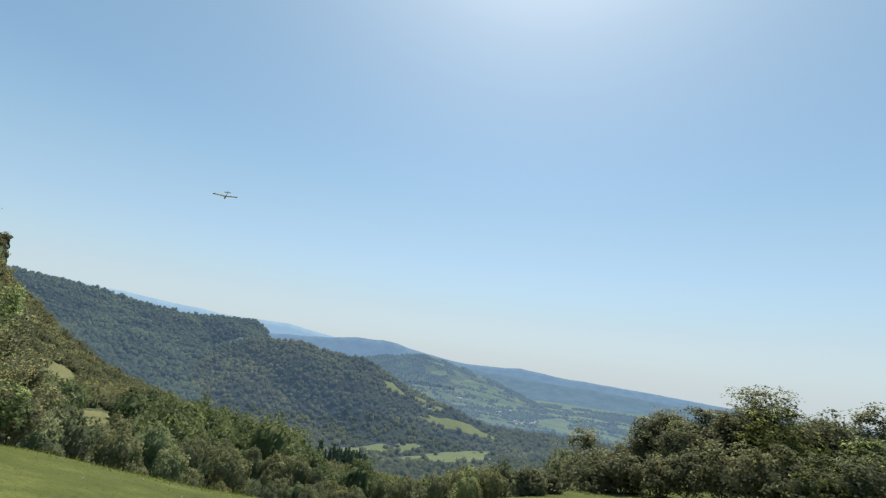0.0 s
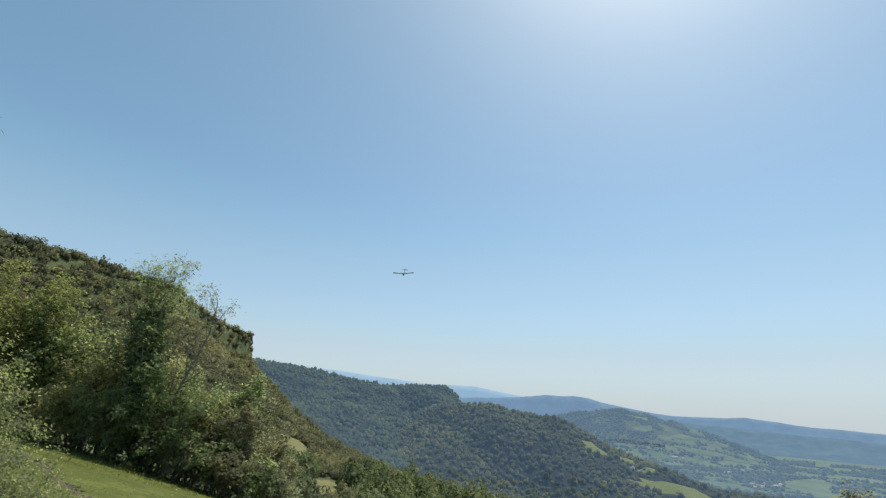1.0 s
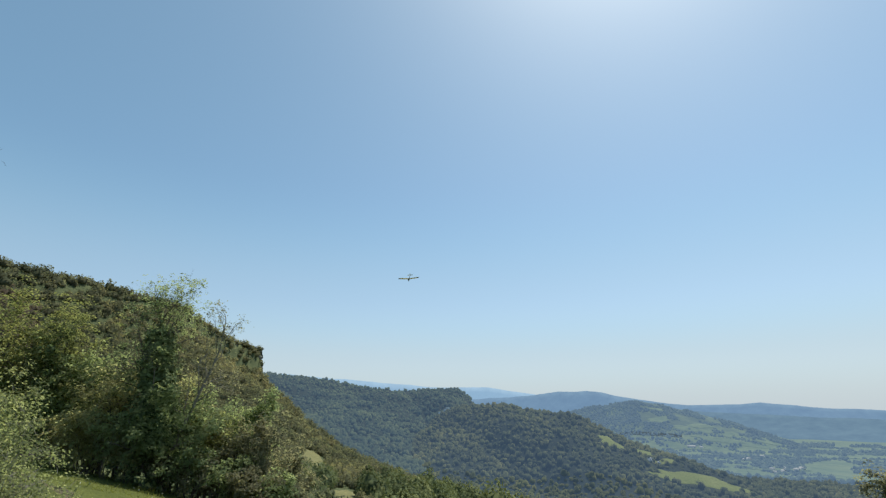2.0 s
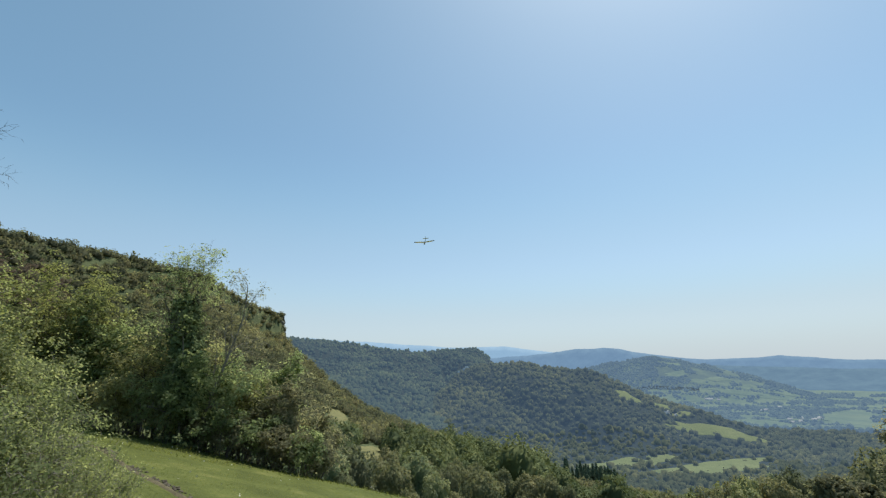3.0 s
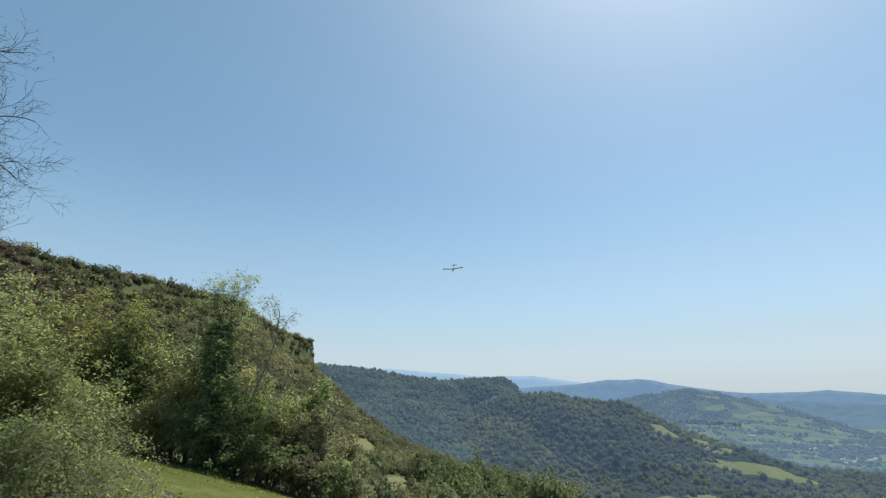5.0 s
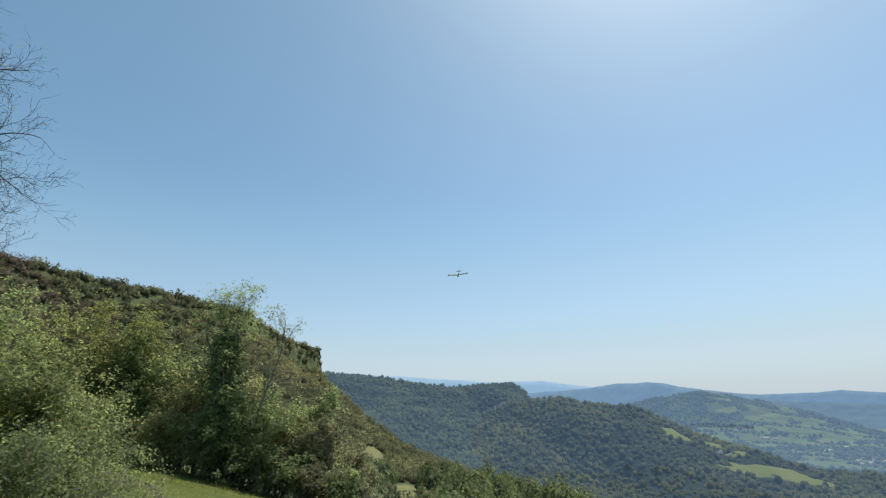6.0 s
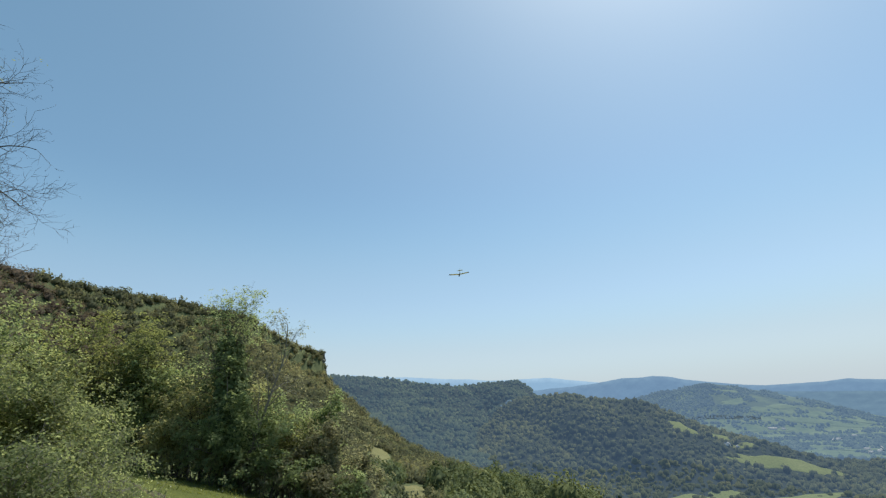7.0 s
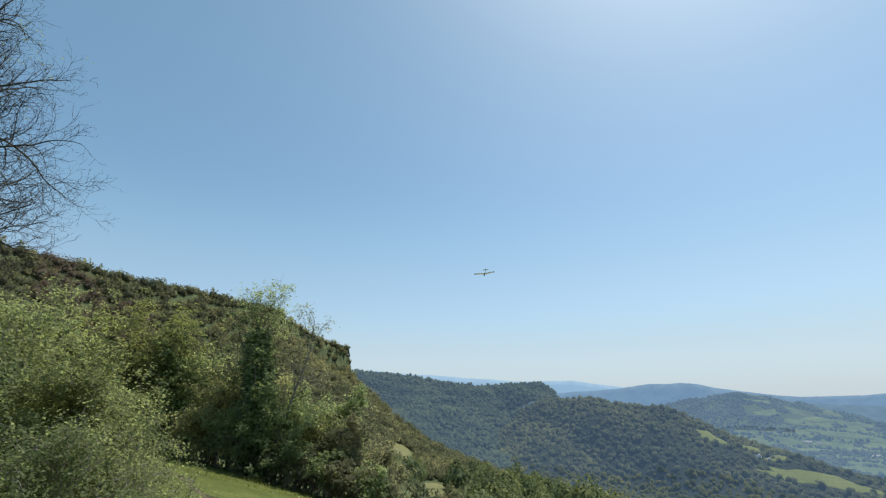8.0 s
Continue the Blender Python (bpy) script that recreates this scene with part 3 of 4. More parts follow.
def draped(patch, lift):
    cx, cy, a, b, turn = patch
    c, s = math.cos(radians(turn)), math.sin(radians(turn))
    th = np.linspace(0, 2 * math.pi, 49)
    lim = 1 + 0.16 * np.sin(3 * th + cx) + 0.12 * np.sin(5 * th + cy) + 0.06 * np.sin(11 * th + a)
    lim = lim / (np.abs(np.cos(th)) ** 3 + np.abs(np.sin(th)) ** 3) ** (1 / 3)
    f = np.linspace(0.02, 1, 9)[:, None]
    u, v = f * lim * np.cos(th) * a, f * lim * np.sin(th) * b
    x, y = cx + u * c - v * s, cy + u * s + v * c
    z = height(x, y) + lift
    z[-1] -= 2.2 * lift
    return np.stack([x, y, z], -1).reshape(-1, 3), grid_faces(9, 49)


for f in FIELDS:
    d = math.hypot(f[0], f[1])
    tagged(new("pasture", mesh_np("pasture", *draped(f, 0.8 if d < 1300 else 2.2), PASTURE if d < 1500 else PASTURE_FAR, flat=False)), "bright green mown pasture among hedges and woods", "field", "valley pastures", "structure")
for f in CLEARINGS:
    tagged(new("clearing", mesh_np("clearing", *draped(f, 0.5), DRY, flat=False)), "small dry grass clearing between the slope trees", "clearing", "slope clearings", "structure")

# ---- far ridges, several kilometres off ----
def backdrop(name, crest, base, depth, mat, seed, label, rough=10.0):
    """A wooded ridge: a crest line with slopes falling to its foot on both sides."""
    az = np.array([c[0] for c in crest])
    a = np.linspace(az[0], az[-1], int((az[-1] - az[0]) / 0.12))
    r = np.interp(a, az, [c[1] for c in crest])
    z = np.interp(a, az, [c[2] for c in crest])
    rows = []
    for k in np.linspace(-1, 1, 17):
        rr = r + k * depth
        x, y = rr * np.sin(np.radians(a)), rr * np.cos(np.radians(a))
        h = base + (z - base) * (1 - abs(k)) ** 1.15
        h = h + (1 - 0.6 * (k == 0)) * rough * fbm(x, y, 300, seed, 4) * (1 - abs(k) ** 4) + 1.4 * wobble(x, y, 16, seed + 9) + 0.4 * rough * wobble(x, y, 130, seed + 4)
        rows.append(np.stack([x, y, h + EYE], -1))
    v = np.stack(rows)
    return tagged(new(name, mesh_np(name, v.reshape(-1, 3), grid_faces(v.shape[0], v.shape[1]), mat, flat=False)), label, "hills", kind="structure")


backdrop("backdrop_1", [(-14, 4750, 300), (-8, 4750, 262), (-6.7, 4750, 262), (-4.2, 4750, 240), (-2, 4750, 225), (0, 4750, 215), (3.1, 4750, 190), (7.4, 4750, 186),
                        (9.7, 4750, 184), (12, 4750, 158), (14.2, 4750, 130), (18, 4750, 90), (22, 4750, 60)], -160, 180, FAR_A, 21, "mountain ridge on the horizon, pale blue with painted haze", 6)
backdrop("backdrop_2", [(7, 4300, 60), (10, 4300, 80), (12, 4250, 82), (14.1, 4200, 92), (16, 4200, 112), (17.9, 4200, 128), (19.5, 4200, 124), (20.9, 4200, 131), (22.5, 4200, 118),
                        (24.2, 4200, 88), (26.6, 4250, 60), (29, 4300, 30)], -160, 380, FAR_B, 31, "wooded ridge beyond the valley, blue with painted haze", 8)
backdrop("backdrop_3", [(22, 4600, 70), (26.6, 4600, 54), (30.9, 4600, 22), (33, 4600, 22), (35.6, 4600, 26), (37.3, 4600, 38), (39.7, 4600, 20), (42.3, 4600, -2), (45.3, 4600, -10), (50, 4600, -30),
                        (55.1, 4600, -54), (63.3, 4600, -94), (72, 4600, -100), (80, 4600, -100)], -170, 300, FAR_B, 41, "long level plateau on the horizon, blue with painted haze", 5)
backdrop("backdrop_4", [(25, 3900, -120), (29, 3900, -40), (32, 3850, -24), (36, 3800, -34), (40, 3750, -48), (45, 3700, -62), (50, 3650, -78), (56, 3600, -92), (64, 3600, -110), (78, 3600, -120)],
         -165, 420, FAR_C, 51, "dark wooded slope across the valley under painted haze", 8)

# ---- woods ----
wood_rng = np.random.default_rng(5)
# far woods on the hills and in the valley
fx, fy = scatter(wood_rng, -700, 2050, 330, 2650, 9.6)
fr, fa = np.hypot(fx, fy), np.degrees(np.arctan2(fx, fy))
fz = height(fx, fy)
keep = (fr > 470) & (fr < 2500) & (fa > -20) & ((fa < 45) | ((fa < 56) & (fr > 900)))
keep &= ~((fr > 1990) & (fa < 18)) & ~((fr > 1500) & (wood_rng.random(len(fx)) < 0.3))
# open valley land: trees only in hedges and copses
open_land = (fz < -112) & (fa > 19) & (fr > 1500)
copse = np.abs(fbm(fx, fy, 110, 60, 3)) < 0.42
keep &= ~open_land | copse
for f in FIELDS:
    keep &= ~(inside(fx, fy, f, 1.05) & (wood_rng.random(len(fx)) > 0.04))
road_gap = np.hypot((fx - 198) / 14, (fy - 880) / 40) > 1
keep &= road_gap
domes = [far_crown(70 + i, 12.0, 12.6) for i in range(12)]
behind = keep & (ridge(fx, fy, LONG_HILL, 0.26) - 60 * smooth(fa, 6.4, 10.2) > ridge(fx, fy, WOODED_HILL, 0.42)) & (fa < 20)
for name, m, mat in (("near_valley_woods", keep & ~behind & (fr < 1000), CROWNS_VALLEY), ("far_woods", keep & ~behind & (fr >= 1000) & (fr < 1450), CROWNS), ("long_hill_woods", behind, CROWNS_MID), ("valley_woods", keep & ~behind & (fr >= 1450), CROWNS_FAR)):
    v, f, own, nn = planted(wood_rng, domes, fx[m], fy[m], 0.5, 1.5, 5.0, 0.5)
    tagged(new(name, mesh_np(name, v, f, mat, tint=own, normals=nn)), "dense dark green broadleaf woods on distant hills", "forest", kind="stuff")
gx2, gy2 = scatter(wood_rng, 700, 2700, 1200, 3000, 12.0)
gr, ga = np.hypot(gx2, gy2), np.degrees(np.arctan2(gx2, gy2))
keep = (gr > 2480) & (gr < 2960) & (ga > 17) & (ga < 58) & ((ga < 26.2) | (np.abs(fbm(gx2, gy2, 130, 66, 3)) < 0.36))
keep |= (gr > 1500) & (gr < 3000) & (ga >= 45) & (ga < 64) & (gr > 2400) & (np.abs(fbm(gx2, gy2, 260, 68, 3)) < 0.4)
for f in FIELDS:
    keep &= ~inside(gx2, gy2, f, 1.05)
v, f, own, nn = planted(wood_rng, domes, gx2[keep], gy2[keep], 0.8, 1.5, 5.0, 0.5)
tagged(new("hilltop_woods", mesh_np("hilltop_woods", v, f, CROWNS_FAR, tint=own, normals=nn)), "distant meadow hill woods turned blue-green by painted haze", "forest", kind="stuff")

# the wooded slope, farther part
sx, sy = scatter(wood_rng, -480, 360, -60, 480, 8.0)
sr, sa = np.hypot(sx, sy), np.degrees(np.arctan2(sx, sy))
free = np.ones(len(sx), bool)
for f in CLEARINGS:
    free &= ~inside(sx, sy, f, 1.15)


def open_slope(x, y, tall):
    """False where a tree that tall would stand high in the grassy glades that run down from the clearings."""
    top = height(x, y) + tall
    ok = np.ones(len(x), bool)
    for cx, cy, half, long, _ in CLEARINGS:
        far = math.hypot(cx, cy)
        az = np.degrees(np.arctan2(x, y)) - math.degrees(math.atan2(cx, cy))
        foot = ground_z(cx * (1 - long / far), cy * (1 - long / far))
        r = np.hypot(x, y)
        ok &= (r > far) | (np.abs(az) > math.degrees(half / far) * 1.05 + np.degrees(2.6 / r)) | (top < EYE + (foot - EYE) * r / (far - long))
    return ok


free &= open_slope(sx, sy, 7.5)
inview = (sa > -62) & (sa < 47)
coarse = [lobed_crown(100 + i, 6.4, 8.4, 8, 64, 1.1, 5, 6, 0.3, 0.72, 0.7, 0.6, 0.35) for i in range(8)]
sparse = [lobed_crown(110 + i, 7.0, 8.4, 8, 110, 0.7, 5, 6, 0.4, 0.7, 0.8, 0.7, 0.4) for i in range(3)]
fine = [lobed_crown(120 + i, 9.8, 8.6, 13, 300, 0.75, 8, 11, 0.38, 0.84, 0.35) for i in range(6)]
hx, hy = scatter(wood_rng, -480, 360, -60, 480, 3.9)
hr, ha = np.hypot(hx, hy), np.degrees(np.arctan2(hx, hy))
band = (ha > -56) & (ha < 26) & (0.95 * hx - 0.31 * hy + 252 > -22) & (hr > 225) & (hr < 475)  # this side of the hill's crest
for f in CLEARINGS:
    band &= ~inside(hx, hy, f, 1.1)
band &= ~((ha > 15) & (ha < 22) & (hr > 385) & (hr < 435))  # the spruces stand here
band &= open_slope(hx, hy, 6.0)
band &= (wood_rng.random(len(hx)) < np.interp(ha, [-14, -6], [1.0, 0.5]))  # the steep part is the densest
brown = band & (ha > -47) & (ha < -36.5) & (hr > 235) & (hr < 292 + 12 * wobble(hx, hy, 25, 4)) & (wood_rng.random(len(hx)) < 0.92)
band &= ~brown
v, f, own, nn = planted(wood_rng, coarse, hx[band], hy[band], 0.55, 1.15, 1.0, lie=0.4)
tagged(new("hillside_woods", mesh_np("hillside_woods", v, f, LEAF_HILL, tint=own, normals=nn)), "mixed green broadleaf woods on the hillside below a cliff", "forest", kind="stuff")
band = inview & free & (sr > np.where(sa > 12, 122, 112)) & (sr <= 225)
v, f, own, nn = planted(wood_rng, fine, sx[band], sy[band], 0.6, 1.4)
tagged(new("slope_woods", mesh_np("slope_woods", v, f, LEAF_MID, tint=own, normals=nn)), "olive and green broadleaf trees crowding the slope", "forest", kind="stuff")
v, f, own, nn = planted(wood_rng, sparse, hx[brown], hy[brown], 0.6, 1.05, lie=0.4)
tagged(new("bare_slope_woods", mesh_np("bare_slope_woods", v, f, LEAF_MAUVE, tint=own, normals=nn)), "patch of mauve-brown leafless trees on the hillside", "forest", kind="stuff")

# the nearer slope trees, one by one
def slope_crown(seed, mat):
    v, f, nn = lobed_crown(seed, 9.6, 8.6, 22, 2100, 0.43, 10, 14, 0.46, 0.85, 0.35)
    return mesh_np("slope_crown", v, f, mat, normals=nn)


finer = []
for i in range(5):
    rng = np.random.default_rng(140 + i)
    finer.append((slope_crown(140 + i, (LEAF_SLOPE_A, LEAF_SLOPE_B, LEAF_SLOPE_A, LEAF_SLOPE_A, LEAF_SLOPE_C)[i]),
                  mesh_np("slope_trunk", *tubes(grow(rng, 6.2, 2.0, 0.13, levels=1, dense=0.6)[0], 4), BARK, flat=False)))
nx, ny = scatter(wood_rng, -40, 110, 10, 130, 6.0)
nr, na = np.hypot(nx, ny), np.degrees(np.arctan2(nx, ny))
near_band = (nr > np.where(na > 12, 78, 56)) & (nr <= np.where(na > 12, 122, 112)) & (na > -13) & (na < 47)
for f in CLEARINGS:
    near_band &= ~inside(nx, ny, f, 1.3)
low_only = ~open_slope(nx, ny, 7.0)
near_band &= open_slope(nx, ny, 3.6)
for x, y, low in zip(nx[near_band], ny[near_band], low_only[near_band]):
    i = int(wood_rng.integers(0, 5))
    s = wood_rng.choice([0.5, 0.6, 0.72, 0.9]) * wood_rng.uniform(0.92, 1.08)
    s = min(1.0 + 0.4 * (x > 45), s * float(np.interp(math.degrees(math.atan2(x, y)), [12, 14.5, 21.5, 25, 32, 37], [1.0, 0.8, 0.8, 0.95, 1.0, 1.25])))  # taller where the slope is steep
    s = min(s, 0.42) if low else s
    t = tagged(new("slope_tree"), ("green broadleaf tree with a rounded crown on the slope", "pale green ash tree on the grassy slope", "green broadleaf tree with a rounded crown on the slope",
                                   "dark green dense tree on the slope", "olive brown leaved tree on the slope")[i], "tree", "slope trees")
    t.matrix_world = pose(x, y, ground_z(x, y) - 0.2, 0, 0, wood_rng.uniform(0, 360)) @ Matrix.Diagonal((s * 0.78, s * 0.78, s * wood_rng.uniform(0.95, 1.2), 1))
    part("crown", finer[i][0], t)
    part("trunk", finer[i][1], t)
hidden_band = inview & free & (sr > 34) & (sr <= 120) & (sa <= -14)
v, f, own, nn = planted(wood_rng, fine, sx[hidden_band], sy[hidden_band], 0.6, 0.95)
tagged(new("upper_slope_woods", mesh_np("upper_slope_woods", v, f, LEAF_MID, tint=own, normals=nn)), "green broadleaf thicket climbing the hillside", "forest", kind="stuff")

# ---- trees along the pasture's upper edge ----
def spot(az, r):
    return at(az, r)[:2]


def ivy_cloak(rng, line, tall):
    """Ivy round a stem, bulging in clumps, thinner towards its top."""
    c = np.array([p + (q - p) * rng.random() for p, q in line if q[2] < tall for _ in range(70)])
    hub = rng.normal(0, 1, c.shape) * [0.36, 0.36, 0.25]
    hub *= np.interp(c[:, 2], [0, tall * 0.45, tall * 0.8, tall], [1.5, 1.15, 0.85, 0.45])[:, None]
    off = np.repeat(hub, 10, 0) + rng.normal(0, 0.1, (len(c) * 10, 3))
    nrm = off / np.linalg.norm(off, axis=1)[:, None] + [0, 0, 0.5] + rng.normal(0, 0.4, off.shape)
    nrm /= np.linalg.norm(nrm, axis=1)[:, None]
    v, f = blades(rng, np.repeat(c, 10, 0) + off, nrm, 0.16, 0.13)
    return mesh_np("ivy", v, f, LEAF_IVY, normals=np.repeat(nrm, 4, 0))


def open_tree(seed, az, r, label, spine, girth, limbs, leaf, bark, leaves, size, bare=0.0, ivy=0.0):
    """A sparse tree: a bent stem along spine (sideways, height), single limbs (start on the stem 0-1, sideways, away, climb, length), leaves at the outer twig ends."""
    rng = np.random.default_rng(seed)
    x, y = spot(az, r)
    ob = tagged(new("edge_tree"), label, "tree", "edge trees")
    ob.matrix_world = pose(x, y, ground_z(x, y))
    right = np.array([math.cos(radians(az)), -math.sin(radians(az)), 0])
    away = np.array([math.sin(radians(az)), math.cos(radians(az)), 0])
    high = np.linspace(spine[0][1], spine[-1][1], 25)
    across = np.interp(high, [p[1] for p in spine], [p[0] for p in spine]) + np.cumsum(rng.normal(0, 0.015, 25))
    line = np.array([right * a + away * d + [0, 0, h] for a, d, h in zip(across, np.cumsum(rng.normal(0, 0.03, 25)), high)])
    radius = girth * (1 - 0.8 * np.linspace(0, 1, 25))
    part("trunk", mesh_np("trunk", *tubes([(line[k], line[k + 1], radius[k], radius[k + 1]) for k in range(24)], 8), bark, flat=False), ob)
    ends = []
    for start, side, back, climb, length in limbs:
        k = min(24, int(start * 24))
        segs = []
        twiggy_limb(rng, line[k], unit(right * side + away * back + np.array([0, 0, climb])), length, max(0.022, radius[k] * 0.55), 2, segs, ends, 0.06)
        kinds = [(6, [s for s in segs if s[4] == 0]), (4, [s for s in segs if s[4] == 1]), (3, [s for s in segs if s[4] > 1])]
        part("limb", mesh_np("limb", *stack([tubes(own, n) for n, own in kinds if own]), bark, flat=False), ob)
    v, f, soft = leafage(rng, [e for e in ends if e[0][2] > bare * rng.uniform(0.85, 1.1)], leaves, 0.09, size, size * 0.55, 0.85, 6)
    part("crown", mesh_np("crown", v, f, leaf, normals=soft), ob)
    if ivy:
        part("ivy", ivy_cloak(rng, list(zip(line[:-1], line[1:])), ivy), ob, "dark glossy ivy climbing the stem")


open_tree(11, -25.6, 25, "tall open-topped ash tree with an ivy-covered stem", [(0.2, -0.1), (0.0, 2.0), (-0.2, 4.5), (-0.35, 6.6)], 0.15,
          [(0.55, -0.75, 0.2, 1.0, 2.6), (0.66, -0.75, -0.2, 1.0, 3.1), (0.7, -0.5, 0.4, 1.0, 2.9), (0.76, 0.55, 0.1, 1.0, 2.6), (0.8, 0.75, -0.3, 0.8, 2.4), (0.8, -0.3, -0.4, 1.2, 2.9), (0.85, 0.25, 0.3, 1.2, 2.7), (0.9, -0.55, 0.0, 1.1, 2.7),
           (0.93, 0.0, -0.1, 1.3, 2.7), (0.97, -0.25, 0.2, 1.2, 2.5), (1.0, 0.3, 0.0, 1.0, 2.2), (0.6, 0.9, 0.2, 0.5, 2.2), (0.45, 0.9, -0.2, 0.6, 2.0), (0.5, -0.9, 0.3, 0.5, 1.9)], LEAF_TREE, BARK, 4200, 0.105, bare=6.4, ivy=6.6)
open_tree(12, -24.0, 24.2, "thin leaning tree with sparse olive leaves", [(-0.1, -0.1), (0.15, 1.4), (0.95, 3.9), (1.4, 5.6), (1.5, 6.9)], 0.1,
          [(0.25, 0.9, 0.2, 0.35, 2.2), (0.4, -0.6, 0.3, 0.9, 2.0), (0.5, 0.9, -0.2, 0.5, 2.0), (0.55, -0.5, -0.3, 0.9, 2.3), (0.62, 0.8, 0.2, 0.8, 1.8), (0.7, -0.45, 0.2, 1.0, 2.0), (0.76, 0.7, 0.0, 0.9, 1.6),
           (0.82, -0.5, -0.2, 0.9, 1.7), (0.88, 0.4, 0.2, 1.0, 1.4), (0.94, -0.3, 0.0, 1.0, 1.3), (1.0, 0.1, 0.1, 1.0, 1.1)], LEAF_OLIVE, BARK_PALE, 2000, 0.1, bare=2.2)
tree("edge_tree", 19, spot(-25.6, 24.0), 6.0, 1.8, LEAF_TREE, BARK_PALE, 1500, 0.14, "thin leaning tree with sparse green leaves", group="edge trees", trunk_r=0.07, lean=(-0.2, 0.0), low=0.2, rise=0.12, loose=0.12, clump=0.5, per=6)
for seed, az, r, tall, spread, leaf, n in ((13, -38.6, 31, 9.6, 3.2, LEAF_YELLOW, 6000), (14, -32.4, 30, 9.0, 3.2, LEAF_YELLOW, 6000), (15, -29.4, 28.5, 7.2, 2.8, LEAF_TREE, 6000),
                                           (16, -45.5, 29, 5.4, 2.4, LEAF_YELLOW, 4500), (17, -47.5, 28, 5.0, 2.6, LEAF_TREE, 6000), (18, -27.4, 27, 5.8, 2.6, LEAF_DARK, 5500), (20, -35.4, 30, 6.6, 2.8, LEAF_TREE, 5500)):
    tree("edge_tree", seed, spot(az, r), tall, spread, leaf, BARK_DARK, n * 3 // 2, 0.155, "yellow-green leafy tree at the pasture edge" if leaf is LEAF_YELLOW else "green leafy tree at the pasture edge", group="edge trees", trunk_r=0.13, stems=2, low=0.3, flare=0.25, loose=0.15, clump=0.5)
for seed, az, r, tall, spread, leaf, n, lean in ((21, -26.4, 25.0, 3.4, 1.6, LEAF_TREE, 3600, 0.2), (22, -22.6, 24.6, 4.0, 1.7, LEAF_TREE, 3800, -0.1), (23, -19.6, 24.5, 5.6, 1.7, LEAF_TREE, 4200, 0.1), (24, -17.0, 24, 4.6, 1.8, LEAF_OLIVE, 4400, 0.3),
                                                 (25, -14.6, 24.5, 4.2, 1.7, LEAF_OLIVE, 4200, -0.15), (26, -12.4, 25, 2.7, 1.5, LEAF_OLIVE, 3200, 0.25), (27, -30.0, 27, 2.6, 1.6, LEAF_DARK, 3000, 0.0), (28, -34.0, 28, 2.2, 1.6, LEAF_TREE, 2600, 0.2),
                                                 (29, -18.2, 26.5, 5.6, 1.9, LEAF_TREE, 4000, -0.2), (30, -20.9, 24.2, 3.2, 1.5, LEAF_YELLOW, 2600, 0.3)):
    words = {LEAF_OLIVE: "olive browning hedge bush at the pasture edge", LEAF_YELLOW: "bright yellow-green bush at the pasture edge"}.get(leaf, "green twiggy hedge bush at the pasture edge")
    tree("edge_bush", seed, spot(az, r), tall, spread, leaf, BARK, n * 4 // 3, 0.128, words, "bush", "edge bushes", trunk_r=0.04, stems=5, low=0.3, lean=(lean, 0.0), flare=0.4, levels=3, dense=0.42, sides=3, crook=0.2, rise=0.24, clump=0.6, loose=0.11)

for seed, az, r, tall, leaf in ((31, -25.0, 24.0, 1.7, LEAF_TREE), (32, -23.2, 23.4, 1.5, LEAF_OLIVE), (33, -21.4, 22.9, 1.9, LEAF_TREE), (34, -19.8, 22.6, 1.6, LEAF_OLIVE), (35, -18.2, 22.0, 1.9, LEAF_TREE), (36, -16.6, 21.6, 1.6, LEAF_OLIVE),
                                (37, -15.0, 21.2, 1.8, LEAF_OLIVE), (131, -26.8, 24.2, 2.0, LEAF_DARK), (132, -28.6, 24.6, 2.6, LEAF_TREE), (133, -30.4, 25.0, 1.7, LEAF_DARK), (134, -32.4, 25.2, 2.4, LEAF_DARK), (135, -27.6, 25.6, 3.2, LEAF_TREE), (136, -30.0, 26.0, 3.6, LEAF_DARK), (38, -13.4, 21.0, 1.5, LEAF_TREE), (39, -11.8, 21.4, 1.6, LEAF_OLIVE)):
    tree("verge_bush", seed, spot(az, r), tall, 0.9, leaf, BARK, 2000, 0.125, "low olive green bush at the pasture edge", "bush", "bushes along the verge", loose=0.1, trunk_r=0.02, stems=6, low=0.2, flare=0.5, rise=0.2, levels=2, sides=3, dense=0.6, clump=0.8)

# ---- the large bush beside the camera ----
for seed, az, r, tall, spread, leaf, n, s, lab in ((41, -44.5, 7.4, 2.2, 1.0, LEAF_BUSH, 22000, 0.048, "grey-green privet bush with thin twigs"), (42, -40.0, 8.2, 1.5, 0.75, LEAF_BUSH, 11000, 0.046, "grey-green privet bush with thin twigs"),
                                                  (44, -48.5, 11.5, 2.5, 1.3, LEAF_YELLOW, 13000, 0.08, "yellowing green bush behind the privet"),
                                                  (45, -42.5, 12.5, 1.9, 1.1, LEAF_TREE, 9000, 0.08, "green bush behind the privet"), (47, -42.5, 6.0, 1.3, 0.8, LEAF_BUSH, 9500, 0.043, "grey-green privet bush with thin twigs"), (46, -53.0, 7.0, 2.7, 1.2, LEAF_BUSH, 13000, 0.047, "grey-green privet bush with thin twigs")):
    tree("hedge_bush", seed, spot(az, r), tall, spread, leaf, BARK_PALE, n * 5 // 4, s * 0.88, lab, "bush", "bushes by the track", loose=0.06, clump=0.62, trunk_r=0.014, stems=8, low=0.2, flare=0.6, rise=0.18, levels=3, dense=0.42, sides=3, crook=0.2, thin=0.0035, per=6)

